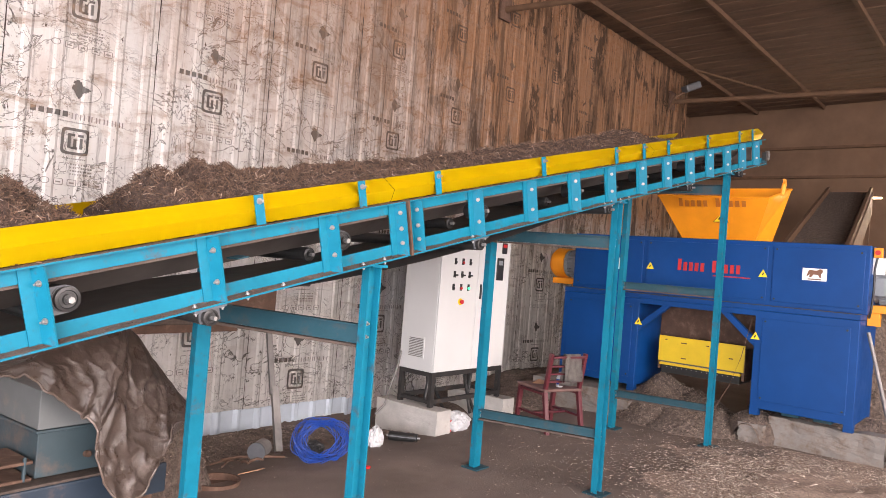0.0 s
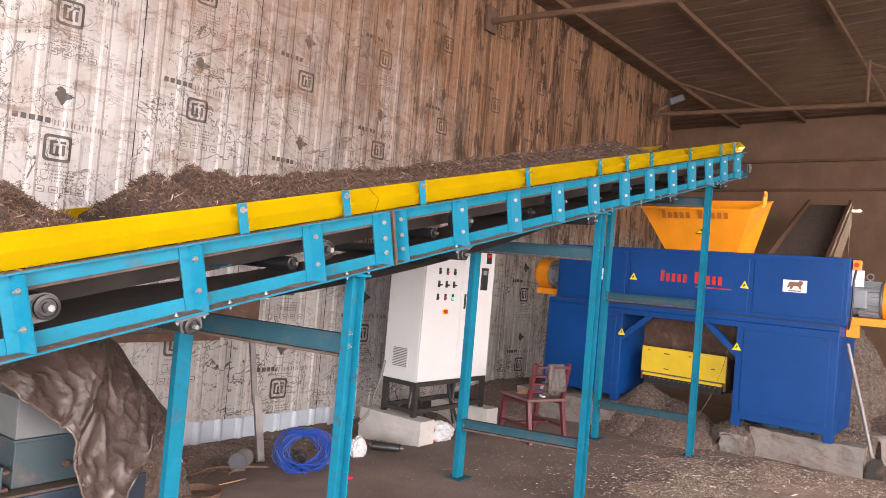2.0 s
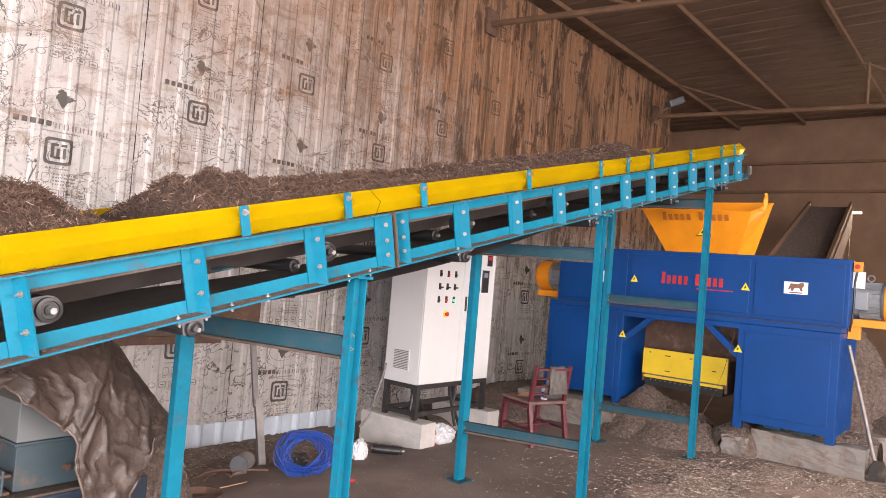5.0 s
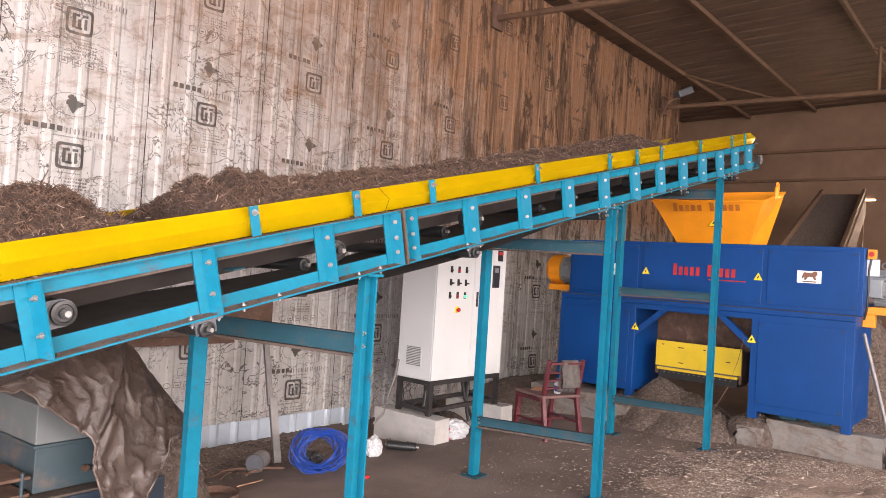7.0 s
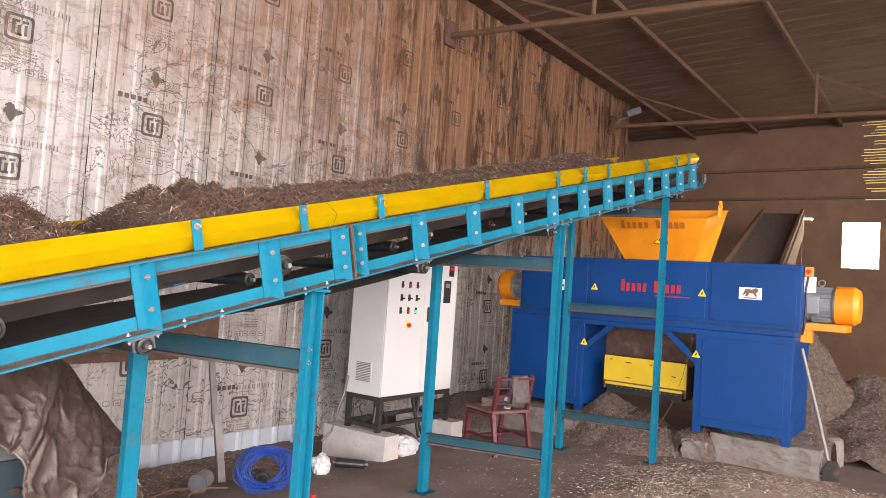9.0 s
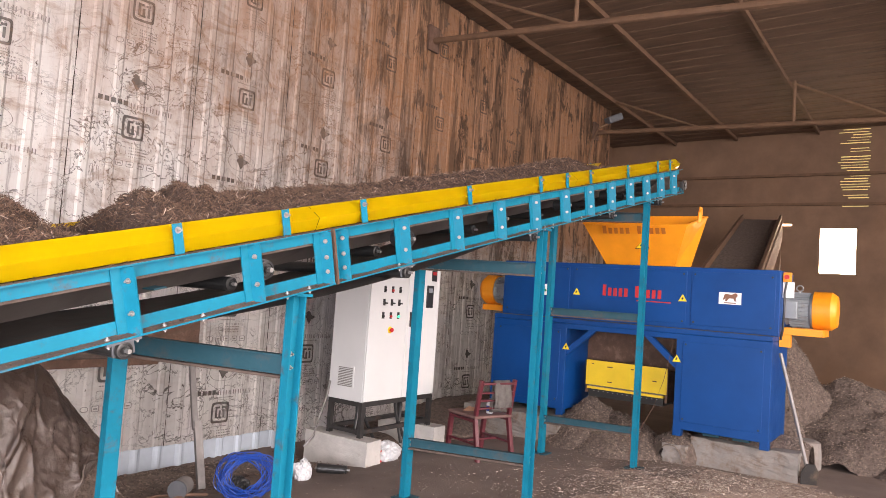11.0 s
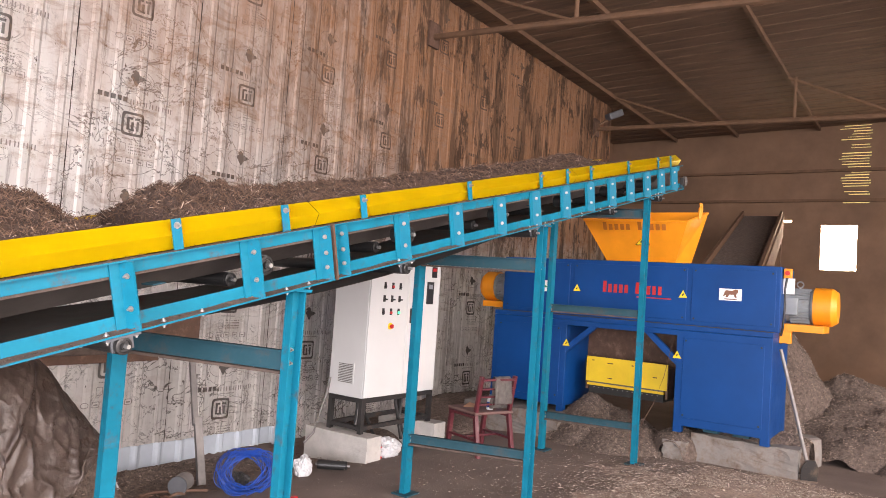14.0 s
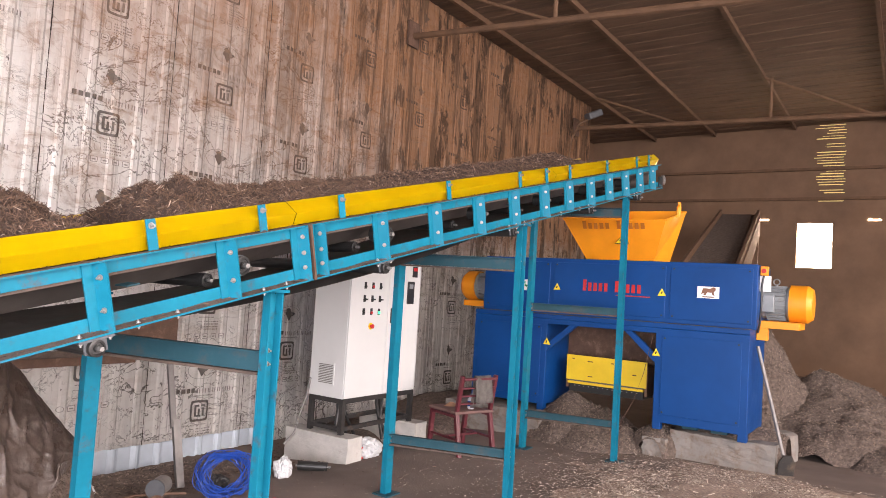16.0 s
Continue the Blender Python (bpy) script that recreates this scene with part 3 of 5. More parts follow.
# wood chips trodden over the floor beside the last leg
bm = bmesh.new()
xs = [4.2 + i * 0.05 for i in range(84)]
ys = [-1.6 + j * 0.05 for j in range(92)]
vs = {}
for i, x in enumerate(xs):
    for j, y in enumerate(ys):
        d = math.hypot((x - 6.5) / 1.75, (y - 1.1) / 1.55) + 0.5 * fbm(x * 1.2, y * 1.2, 6.0) + 0.25 * fbm(x * 6, y * 6, 2.0)
        if d < 0.95:
            vs[i, j] = bm.verts.new((x, y, ground_h(x, y) + 0.002 + 0.03 * max(0.0, 0.95 - d) * (0.6 + fbm(x * 7, y * 7, 1.0))))
for (i, j), v in list(vs.items()):
    q = [vs.get(k) for k in ((i, j), (i + 1, j), (i + 1, j + 1), (i, j + 1))]
    if all(q):
        bm.faces.new(q)
tagged(link_mesh("chip_litter_bed", bm, CHIP_FLOOR, smooth=True), "pale trodden layer of shredded wood on the floor", "wood chips", kind="stuff")


def heap(name, label, cx, cy, rx, ry, h, seed, material=COMPOST, step=0.05, z0=-0.02, sharp=0.8, bits=0):
    def top(x, y):
        d = math.hypot((x - cx) / rx, (y - cy) / ry) + 0.28 * fbm(x * 1.3 + seed, y * 1.3)
        if d > 1.0:
            return z0 - 0.2 * min(1.0, (d - 1.0) * 6)
        z = h * max(0.0, 1 - max(0.0, d)) ** sharp
        return z0 + z + (0.13 * h * fbm(x * 2.5, y * 2.5, seed) + 0.06 * fbm(x * 6, y * 6, seed) + 0.05 * fbm(x * 22, y * 22, seed)) * min(1.0, z * 4)

    bm = bmesh.new()
    nx, ny = int(2 * rx / step), int(2 * ry / step)
    g = []
    for i in range(nx + 1):
        col = []
        for j in range(ny + 1):
            x, y = cx + (-1 + 2 * i / nx) * rx, cy + (-1 + 2 * j / ny) * ry
            col.append(bm.verts.new((x, y, top(x, y))))
        g.append(col)
    for a, b in zip(g, g[1:]):
        for j in range(ny):
            bm.faces.new((a[j], b[j], b[j + 1], a[j + 1]))
    ob = tagged(link_mesh(name, bm, material, smooth=True), label, "heap", kind="stuff")
    if bits:
        def on_heap(rng):
            x, y = cx + rng.uniform(-1, 1) * rx, cy + rng.uniform(-1, 1) * ry
            z = top(x, y)
            return (x, y, z + 0.004) if z > z0 + 0.03 else None
        slivers("heap_chips", bits * 3, on_heap, ((0.008, 0.032), (0.003, 0.010)), HEAP_CHIP, seed, ob, lie=0.8)
    return ob


heap("compost_heap", "large loose heap of brown shredded compost", 10.95, 0.95, 1.7, 1.75, 0.98, 3, bits=9000)
heap("compost_heap", "lower part of the brown compost heap, spread towards the door", 10.3, -0.6, 1.5, 1.5, 0.62, 5, bits=5000)
heap("compost_heap", "brown compost piled high behind the shredder", 10.6, 1.85, 1.25, 1.15, 1.95, 8, sharp=1.0, bits=5000)
heap("compost_heap", "brown compost spilled below the yellow chute", 8.42, 3.45, 0.75, 0.6, 0.58, 12, sharp=0.7, bits=2500)
heap("compost_heap", "brown compost spread in the shredder outlet", 8.45, 3.08, 0.85, 0.6, 0.40, 17, sharp=0.7, bits=1500)
heap("compost_heap", "low bank of brown dust round the shredder footing", 8.25, 2.72, 0.4, 0.32, 0.3, 15, sharp=0.7, bits=500)
heap("compost_heap", "low bank of dust along the wall", 8.9, 5.4, 2.6, 0.9, 0.28, 21)


# ---- the inclined belt conveyor ----
SLOPE = math.atan(0.234)
CX, CZ = 1.535, 1.464
INC = Matrix.Translation((CX, 0, CZ)) @ Matrix.Rotation(-SLOPE, 4, "Y")
NEAR, FAR = 2.485, 3.515


def S(x):
    """Distance along the conveyor for a place x along the shed, on its lower edge."""
    return (x - CX) / math.cos(SLOPE)


S0, S1 = S(-2.2), S(8.42)
conveyor = thing("belt_conveyor", "inclined turquoise steel belt conveyor with yellow side boards", "conveyor")


def inc_box(s0, s1, y0, y1, w0, w1, bevel=0.0):
    bm = cube_bm(s0, s1, y0, y1, w0, w1, None, bevel)
    bm.transform(INC)
    return bm


def bolt_bm():
    bm = bmesh.new()
    cyl(bm, (0, 0, 0), (0, -0.004, 0), 0.014, seg=14)
    cyl(bm, (0, -0.004, 0), (0, -0.014, 0), 0.010, seg=6)
    cyl(bm, (0, -0.014, 0), (0, -0.026, 0), 0.0055, seg=8)
    return bm


bolt0 = None
SMALL = Matrix.Diagonal((0.75, 0.5, 0.75, 1))


def bolt(parent, m):
    global bolt0
    if bolt0 is None:
        bolt0 = part("bolt", bolt_bm(), STEEL, parent, "zinc-plated bolt with nut")
        bolt0.matrix_basis = m
        return bolt0
    return again("bolt", bolt0, parent, m)


for side, y, sg in (("near", NEAR, 1), ("far", FAR, -1)):
    # angle-iron chords, in two lengths that meet at the splice
    for a, b in ((S0, S(2.615)), (S(2.625), S1)):
        bm = inc_box(a, b, min(y, y + sg * 0.006), max(y, y + sg * 0.006), 0.0, 0.066)
        b2 = cube_bm(a, b, min(y - sg * 0.048, y), max(y - sg * 0.048, y), -0.003, 0.004)
        b2.transform(INC)
        me = bpy.data.meshes.new("tmp"); b2.to_mesh(me); b2.free(); bm.from_mesh(me); bpy.data.meshes.remove(me)
        part("lower_chord", bm, TEAL, conveyor)
        bm = bmesh.new()
        n = int((b - a) / 0.06)
        rows = []
        for i in range(n + 1):
            q = a + 0.01 + (b - a - 0.02) * i / n
            top = 0.014 + 0.010 * fbm(q * 6, y, 2.0)
            rows.append([bm.verts.new((q, y - sg * v, w)) for v, w in ((0.0005, 0.0045), (0.0005, top), (0.020, 0.0095 + 0.005 * fbm(q * 9, y)), (0.043, 0.0062), (0.043, 0.0045))])
        for p0, p1 in zip(rows, rows[1:]):
            for k in range(4):
                bm.faces.new((p0[k], p1[k], p1[k + 1], p0[k + 1]))
        bmesh.ops.recalc_face_normals(bm, faces=bm.faces[:])
        bm.transform(INC)
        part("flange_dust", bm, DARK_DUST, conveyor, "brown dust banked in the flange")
        bm = inc_box(a, b, min(y, y + sg * 0.006), max(y, y + sg * 0.006), 0.218, 0.272)
        b2 = cube_bm(a, b, min(y - sg * 0.042, y), max(y - sg * 0.042, y), 0.268, 0.274)
        b2.transform(INC)
        me = bpy.data.meshes.new("tmp"); b2.to_mesh(me); b2.free(); bm.from_mesh(me); bpy.data.meshes.remove(me)
        part("upper_chord", bm, TEAL, conveyor)
        part("flange_dust", inc_box(a + 0.01, b - 0.01, min(y - sg * 0.040, y), max(y - sg * 0.040, y), 0.2745, 0.277), DARK_DUST, conveyor, "brown dust lying on the flange")
    # vertical angle brackets with bolts
    proto = None
    for i, x in enumerate((-1.1, -0.57, -0.04, 0.40, 0.925, 1.54, 2.13, 2.565, 2.685, 3.185, 3.723, 4.253, 4.765, 5.28, 5.761, 6.252, 6.724, 7.192, 7.646, 8.09)):
        m = INC @ pose(S(x) + 0.03, y, 0)
        if proto is None:
            bm = bmesh.new()
            shape = [(-0.047, 0.0), (-0.047, 0.008), (-0.008, 0.008), (0.014, 0.064), (0.021, 0.062), (0.0, 0.0)]
            lo, hi = [[bm.verts.new((px, -sg * py, w)) for px, py in shape] for w in (0.006, 0.267)]
            bm.faces.new(lo), bm.faces.new(hi)
            for k in range(6):
                bm.faces.new((lo[k], lo[(k + 1) % 6], hi[(k + 1) % 6], hi[k]))
            bmesh.ops.recalc_face_normals(bm, faces=bm.faces[:])
            proto = part("bracket", bm, TEAL, conveyor)
            proto.matrix_basis = m
            br = proto
        else:
            br = again("bracket", proto, conveyor, m)
        if side == "near" and x > 0.3:
            for w in (0.088, 0.213) if not 2.5 < x < 2.7 else (0.07, 0.142, 0.222):
                bolt(br, pose(0.003, -0.036, w, 0, 0, -69) @ Matrix.Scale(0.82, 4))
                bolt(br, pose(0.0115, -0.034, w, 0, 0, 111) @ Matrix.Scale(0.82, 4))

# rusty end plates where the two lengths of the frame meet
for y0, y1 in ((NEAR - 0.060, NEAR + 0.002), (FAR - 0.002, FAR + 0.060)):
    part("splice_plate", inc_box(S(2.634), S(2.646), y0, y1, -0.002, 0.276), RUST, conveyor, "rusty splice plate between the frame lengths")

# bent yellow side boards
for y, sg in ((NEAR - 0.006, 1), (FAR + 0.006, -1)):
    joints = (S0, S(2.60), S(5.6), S(8.46)) if sg > 0 else (S0, S(2.3), S(5.3), S(8.44))
    for a, b in zip(joints, joints[1:]):
        bm = bmesh.new()
        prof = [(0.036, 0.277), (0.0, 0.337), (0.068, 0.397)]
        g = []
        n = max(2, int((b - a) / 0.4))
        for i in range(n + 1):
            s = a + 0.002 + (b - a - 0.004) * i / n
            g.append([bm.verts.new((s + (0.03 if i == n and sg > 0 and b > 6 and k == 2 else 0), y + sg * v + 0.004 * fbm(s * 1.3, k), w + 0.004 * fbm(s * 1.1, k + 9))) for k, (v, w) in enumerate(prof)])
        for p, q in zip(g, g[1:]):
            for k in range(2):
                bm.faces.new((p[k], q[k], q[k + 1], p[k + 1]))
        bmesh.ops.solidify(bm, geom=bm.faces[:], thickness=0.005)
        bm.transform(INC)
        part("side_board", bm, YELLOW, conveyor, "bent yellow sheet side board")
    for x in ((1.74, 2.306, 2.846, 3.866, 4.855, 5.32, 5.789, 6.685, 7.565, 7.985) if sg > 0 else (2.1, 3.4, 4.6, 5.8, 6.6, 7.4, 8.2)):
        s = S(x) + 0.075
        bm = cube_bm(s - 0.022, s + 0.022, min(y - sg * 0.010, y - sg * 0.004), max(y - sg * 0.010, y - sg * 0.004), 0.262, 0.402)
        bm.transform(INC)
        st = part("strap", bm, TEAL, conveyor)
        if sg > 0:
            bolt(st, INC @ pose(s, y - 0.010, 0.375))

# carrying belt, troughed, and the return strand
bm = bmesh.new()
prof = [(NEAR + 0.02, 0.262), (NEAR + 0.05, 0.25), (NEAR + 0.25, 0.105), (FAR - 0.25, 0.105), (FAR - 0.05, 0.25), (FAR - 0.02, 0.262)]
g = [[bm.verts.new((S0 + (S1 - 0.1 - S0) * i / 40, y, w)) for y, w in prof] for i in range(41)]
for p, q in zip(g, g[1:]):
    for k in range(5):
        bm.faces.new((p[k], q[k], q[k + 1], p[k + 1]))
bmesh.ops.solidify(bm, geom=bm.faces[:], thickness=0.012)
bm.transform(INC)
part("carrying_belt", bm, RUBBER, conveyor, "black rubber belt, troughed")
bm = bmesh.new()
RR = (-0.05, 1.53, 3.215, 4.745, 6.27, 7.62)
# the strand hangs free under the third roller
stops = [S0] + [S(x) for x in RR if x != 3.215] + [S1 - 0.1]
g = []
for a, b in zip(stops, stops[1:]):
    sag = 0.087 if b - a > 2.8 else 0.014
    for i in range(14):
        t = i / 14
        g.append([bm.verts.new((a + (b - a) * t, y, 0.004 - sag * 4 * t * (1 - t))) for y in (NEAR + 0.08, FAR - 0.08)])
for p, q in zip(g, g[1:]):
    bm.faces.new((p[0], q[0], q[1], p[1]))
bmesh.ops.solidify(bm, geom=bm.faces[:], thickness=0.012)
bm.transform(INC)
part("return_belt", bm, RUBBER, conveyor, "black rubber return strand")
part("belt_edge_dust", inc_box(S0, S1 - 0.2, NEAR + 0.012, NEAR + 0.03, 0.205, 0.235), DARK_DUST, conveyor, "brown dust caked on the belt edge")


def idler(x, w, y0, y1, r, name):
    """Roller with shaft, end cap and bolted bearing."""
    s = S(x) + w * 0.234
    bm = cyl_bm((s, y0, w), (s, y1, w), r, seg=20)
    bm.transform(INC)
    ro = part(name, bm, BLACK_PLASTIC, conveyor, smooth=False)
    bm = lathe_bm([(0.0, r * 0.98), (0.012, r * 0.96), (0.014, r * 0.72), (0.009, r * 0.66), (0.009, r * 0.42), (0.02, r * 0.40)], (s, y0 - 0.002, w), (0, -1, 0), 24)
    bm.transform(INC)
    part("end_cap", bm, BLACK_PLASTIC, ro, "dusty black roller end")
    bm = cyl_bm((s, y0 - 0.02, w), (s, y0 - 0.045, w), r * 0.27, seg=6)
    bm.transform(INC)
    part("shaft_nut", bm, STEEL, ro)
    return ro


for x in (1.008, 2.205, 3.255, 4.32, 5.34, 6.3, 7.25):
    idler(x, 0.140, NEAR - 0.005, NEAR + 0.10, 0.044, "carrying_roller")
    idler(x + 0.02, 0.060, NEAR + 0.26, FAR - 0.26, 0.034, "carrying_roller")
for x in RR:
    ro = idler(x, -0.042, NEAR - 0.034, FAR + 0.02, 0.034, "return_roller")
    # bent grey hanger that grips the roller end under the chord
    bm = inc_box(S(x) - 0.075, S(x) + 0.065, NEAR - 0.047, NEAR - 0.006, -0.013, -0.0045)
    me = bpy.data.meshes.new("tmp")
    b2 = inc_box(S(x) - 0.05, S(x) + 0.04, NEAR - 0.030, NEAR - 0.022, -0.062, -0.012)
    b2.to_mesh(me); b2.free(); bm.from_mesh(me); bpy.data.meshes.remove(me)
    pl = part("hanger_plate", bm, HOUSING, conveyor, "grey roller hanger")
    for d in (-0.062, 0.054):
        bolt(pl, INC @ pose(S(x) + d, NEAR - 0.030, 0.0085, -90) @ SMALL)
        bolt(pl, INC @ pose(S(x) + d, NEAR - 0.030, -0.0135, 90) @ SMALL)
# bolts through the lower flange beside the legs and between the brackets
for x in (1.70, 1.875, 2.33, 2.47, 4.93, 5.07, 5.6, 6.0, 7.33, 7.47, 8.2):
    bolt(conveyor, INC @ pose(S(x), NEAR - 0.030, 0.0085, -90) @ SMALL)
    bolt(conveyor, INC @ pose(S(x), NEAR - 0.030, -0.0035, 90) @ SMALL)
# bearing housings that carry the roller ends on the brackets
for x in (1.008, 2.205, 3.255, 4.32, 5.34, 6.3, 7.25):
    s = S(x) + 0.140 * 0.234
    bm = bmesh.new()
    box(bm, s - 0.052, s + 0.006, NEAR + 0.002, NEAR + 0.008, 0.092, 0.188)
    cyl(bm, (s, NEAR - 0.003, 0.140), (s, NEAR + 0.012, 0.140), 0.047, seg=24)
    bm.transform(INC)
    part("bearing_housing", bm, HOUSING, conveyor, "grey roller bearing housing")
for x in (1.7, 2.75, 3.8, 4.83, 5.85, 6.8):
    bm = inc_box(S(x) - 0.02, S(x) + 0.035, NEAR - 0.02, NEAR + 0.06, 0.155, 0.16)
    part("cross_angle", bm, TEAL_DUSTY_SHADED, conveyor)
bm = cyl_bm((S(8.36), NEAR + 0.06, 0.10), (S(8.36), FAR - 0.06, 0.10), 0.13, seg=28)
bm.transform(INC)
part("head_drum", bm, RUBBER, conveyor)
part("bearing_block", inc_box(S(8.40), S(8.50), NEAR - 0.03, NEAR + 0.05, -0.02, 0.05, 0.006), TEAL_DUSTY_SHADED, conveyor)
part("bearing_block", inc_box(S(8.42), S(8.47), NEAR - 0.05, NEAR, 0.03, 0.13, 0.006), DARK_STEEL, conveyor)

bm = lathe_bm([(0.0, 0.055), (0.03, 0.055), (0.03, 0.03), (0.004, 0.028)], (S(8.50), NEAR - 0.02, 0.085), (0, -1, 0), 20)
bm.transform(INC)
part("take_up_ring", bm, STEEL, conveyor, "worn steel take-up ring")


def portal(near_x, far_x, bars, wn=0.085):
    """A pair of channel legs with cross bars."""
    for x, y, sy in ((near_x, NEAR + 0.02, 1), (far_x, FAR - 0.02, -1)):
        zl = CZ + 0.234 * (x - CX)
        bm = bmesh.new()
        outer = [(x, y), (x + wn, y), (x + wn, y + 0.05), (x + wn - 0.008, y + 0.05), (x + wn - 0.008, y + 0.008), (x + 0.008, y + 0.008), (x + 0.008, y + 0.05), (x, y + 0.05)]
        if sy > 0:
            outer = [(px, y + 0.05 - (py - y)) for px, py in outer]
        lo, hi = [bm.verts.new((px, py, -0.005)) for px, py in outer], [bm.verts.new((px, py, zl - 0.012)) for px, py in outer]
        for i in range(8):
            bm.faces.new((lo[i], lo[(i + 1) % 8], hi[(i + 1) % 8], hi[i]))
        bm.faces.new(hi)
        bmesh.ops.recalc_face_normals(bm, faces=bm.faces[:])
        lg = part("leg", bm, TEAL, conveyor)
        part("foot_plate", cube_bm(x - 0.04, x + wn + 0.05, y - 0.06, y + 0.10, -0.004, 0.012), TEAL_DUSTY_SHADED, lg)
        for z, h, dip in bars:
            for dz in (-0.02, -h + 0.015):
                if z + dz > 0.05:
                    bolt(lg, pose(x + wn * 0.5, y + (0.042 if sy > 0 else 0.0), z + dz))
        part("top_plate", cube_bm(x - 0.008, x + wn + 0.010, y - 0.03, y + 0.055, zl - 0.022, zl - 0.008), TEAL, lg)
    for z, h, dip in bars:
        bm = bmesh.new()
        n0, n1 = Vector((near_x + 0.03, NEAR + 0.075, 0)), Vector((far_x + 0.03, FAR - 0.035, 0))
        for dx0, dx1, z0, z1 in ((-0.004, 0.004, z - h, z), (-0.05, 0.004, z - 0.007, z)):
            vs = [bm.verts.new((p.x + dx, p.y, zz - (dip if p is n0 else 0.0))) for p in (n0, n1) for dx in (dx0, dx1) for zz in (z0, z1)]
            for f in ((0, 1, 3, 2), (4, 6, 7, 5), (0, 4, 5, 1), (2, 3, 7, 6), (0, 2, 6, 4), (1, 5, 7, 3)):
                bm.faces.new([vs[i] for i in f])
        bmesh.ops.recalc_face_normals(bm, faces=bm.faces[:])
        cb = part("cross_bar", bm, TEAL_DUSTY_SHADED, conveyor)
        bm = bmesh.new()
        vs = [bm.verts.new((p.x + dx, p.y, zz - (dip if p is n0 else 0.0))) for p in (n0, n1) for dx in (-0.034, 0.008) for zz in (z - h - 0.016, z - h - 0.002)]
        for f in ((0, 1, 3, 2), (4, 6, 7, 5), (0, 4, 5, 1), (2, 3, 7, 6), (0, 2, 6, 4), (1, 5, 7, 3)):
            bm.faces.new([vs[i] for i in f])
        bmesh.ops.recalc_face_normals(bm, faces=bm.faces[:])
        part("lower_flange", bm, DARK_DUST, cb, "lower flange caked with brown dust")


portal(2.42, 2.115, ((1.385, 0.10, 0.022), (0.06, 0.075, 0.0)))
portal(5.0, 4.745, ((0.50, 0.075, 0.0), (1.99, 0.09, 0.0)))
portal(7.40, 7.22, ((0.43, 0.075, 0.0), (1.62, 0.075, 0.0), (2.70, 0.09, 0.0)))

# ---- the moving load ----
CROWN = ((-2.2, 0.50), (-1.2, 0.54), (-0.3, 0.50), (0.3, 0.56), (0.75, 0.565), (0.87, 0.57), (0.97, 0.535), (1.06, 0.45), (1.13, 0.35), (1.22, 0.325), (1.40, 0.33), (1.455, 0.46),
         (1.50, 0.53), (1.56, 0.52), (1.62, 0.475), (1.68, 0.525), (1.75, 0.55), (1.83, 0.53), (1.93, 0.485), (2.02, 0.49), (2.2, 0.47), (2.44, 0.465), (2.75, 0.455),
         (3.04, 0.445), (3.45, 0.465), (3.9, 0.462), (4.4, 0.475), (4.75, 0.465), (4.97, 0.48), (5.3, 0.48), (5.7, 0.51), (5.84, 0.50), (6.0, 0.43), (6.2, 0.37), (7.8, 0.34))


def crown(x):
    for (a, h0), (b, h1) in zip(CROWN, CROWN[1:]):
        if x <= b:
            t = max(0.0, (x - a) / (b - a))
            return h0 + (h1 - h0) * t * t * (3 - 2 * t)
    return CROWN[-1][1]


def load_top(x, v):
    """Height of the heap over the chord, at x along and v from -1 to 1 across."""
    h = crown(x)
    edge = 0.37 + 0.02 * fbm(x * 3, v)
    k = max(0.0, 1 - abs(v + 0.2) / (0.8 if v < -0.2 else 1.1)) ** 0.85
    h = min(edge, h) + (h - min(edge, h)) * k if h > edge else h - 0.02 * (1 - k)
    h += 0.035 * fbm(x * 5.5, v * 2.2, 4.0) + 0.06 * fbm(x * 12, v * 5.5, 1.0)
    return h


load = thing("wood_chip_load", "shredded brown wood chips riding heaped on the belt", "wood chips", kind="stuff")
bm = bmesh.new()
nx, ny = 560, 34
XL0, XL1 = -2.2, 7.55
g = []
for i in range(nx + 1):
    x = XL0 + (XL1 - XL0) * i / nx
    col = []
    for j in range(ny + 1):
        v = -1 + 2 * j / ny
        y = 3.0 + v * 0.43
        col.append(bm.verts.new(INC @ Vector((S(x) + 0.1, y, load_top(x, v)))))
    g.append(col)
for a, b in zip(g, g[1:]):
    for j in range(ny):
        bm.faces.new((a[j], b[j], b[j + 1], a[j + 1]))
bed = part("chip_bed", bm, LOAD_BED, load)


def on_load(rng):
    x = XL0 + (XL1 - XL0) * rng.random()
    if x < 0.2 and rng.random() < 0.8:
        x = rng.uniform(0.2, 3.5)
    elif x > 3.2 and rng.random() < 0.35:
        x = rng.uniform(0.8, 2.6)
    v = rng.uniform(-0.98, 0.8)
    p = INC @ Vector((S(x) + 0.1, 3.0 + v * 0.43, load_top(x, v) + rng.uniform(-0.006, 0.012)))
    return p


slivers("wood_splinters", 84000, on_load, ((0.010, 0.042), (0.0012, 0.0042)), CHIP, 11, load, lie=1.0)
slivers("pale_splinters", 3600, on_load, ((0.012, 0.065), (0.0015, 0.005)), CHIP_PALE, 12, load, lie=0.8)


def on_flange(rng):
    x = rng.uniform(0.2, 8.0)
    up = rng.random() < 0.45
    return INC @ Vector((S(x), NEAR - rng.uniform(0.002, 0.044 if not up else 0.038), 0.281 if up else 0.012))


litter = slivers("chip_litter", 800, on_flange, ((0.006, 0.026), (0.002, 0.006)), CHIP, 13, conveyor, lie=0.3)
litter["kind"] = "stuff"


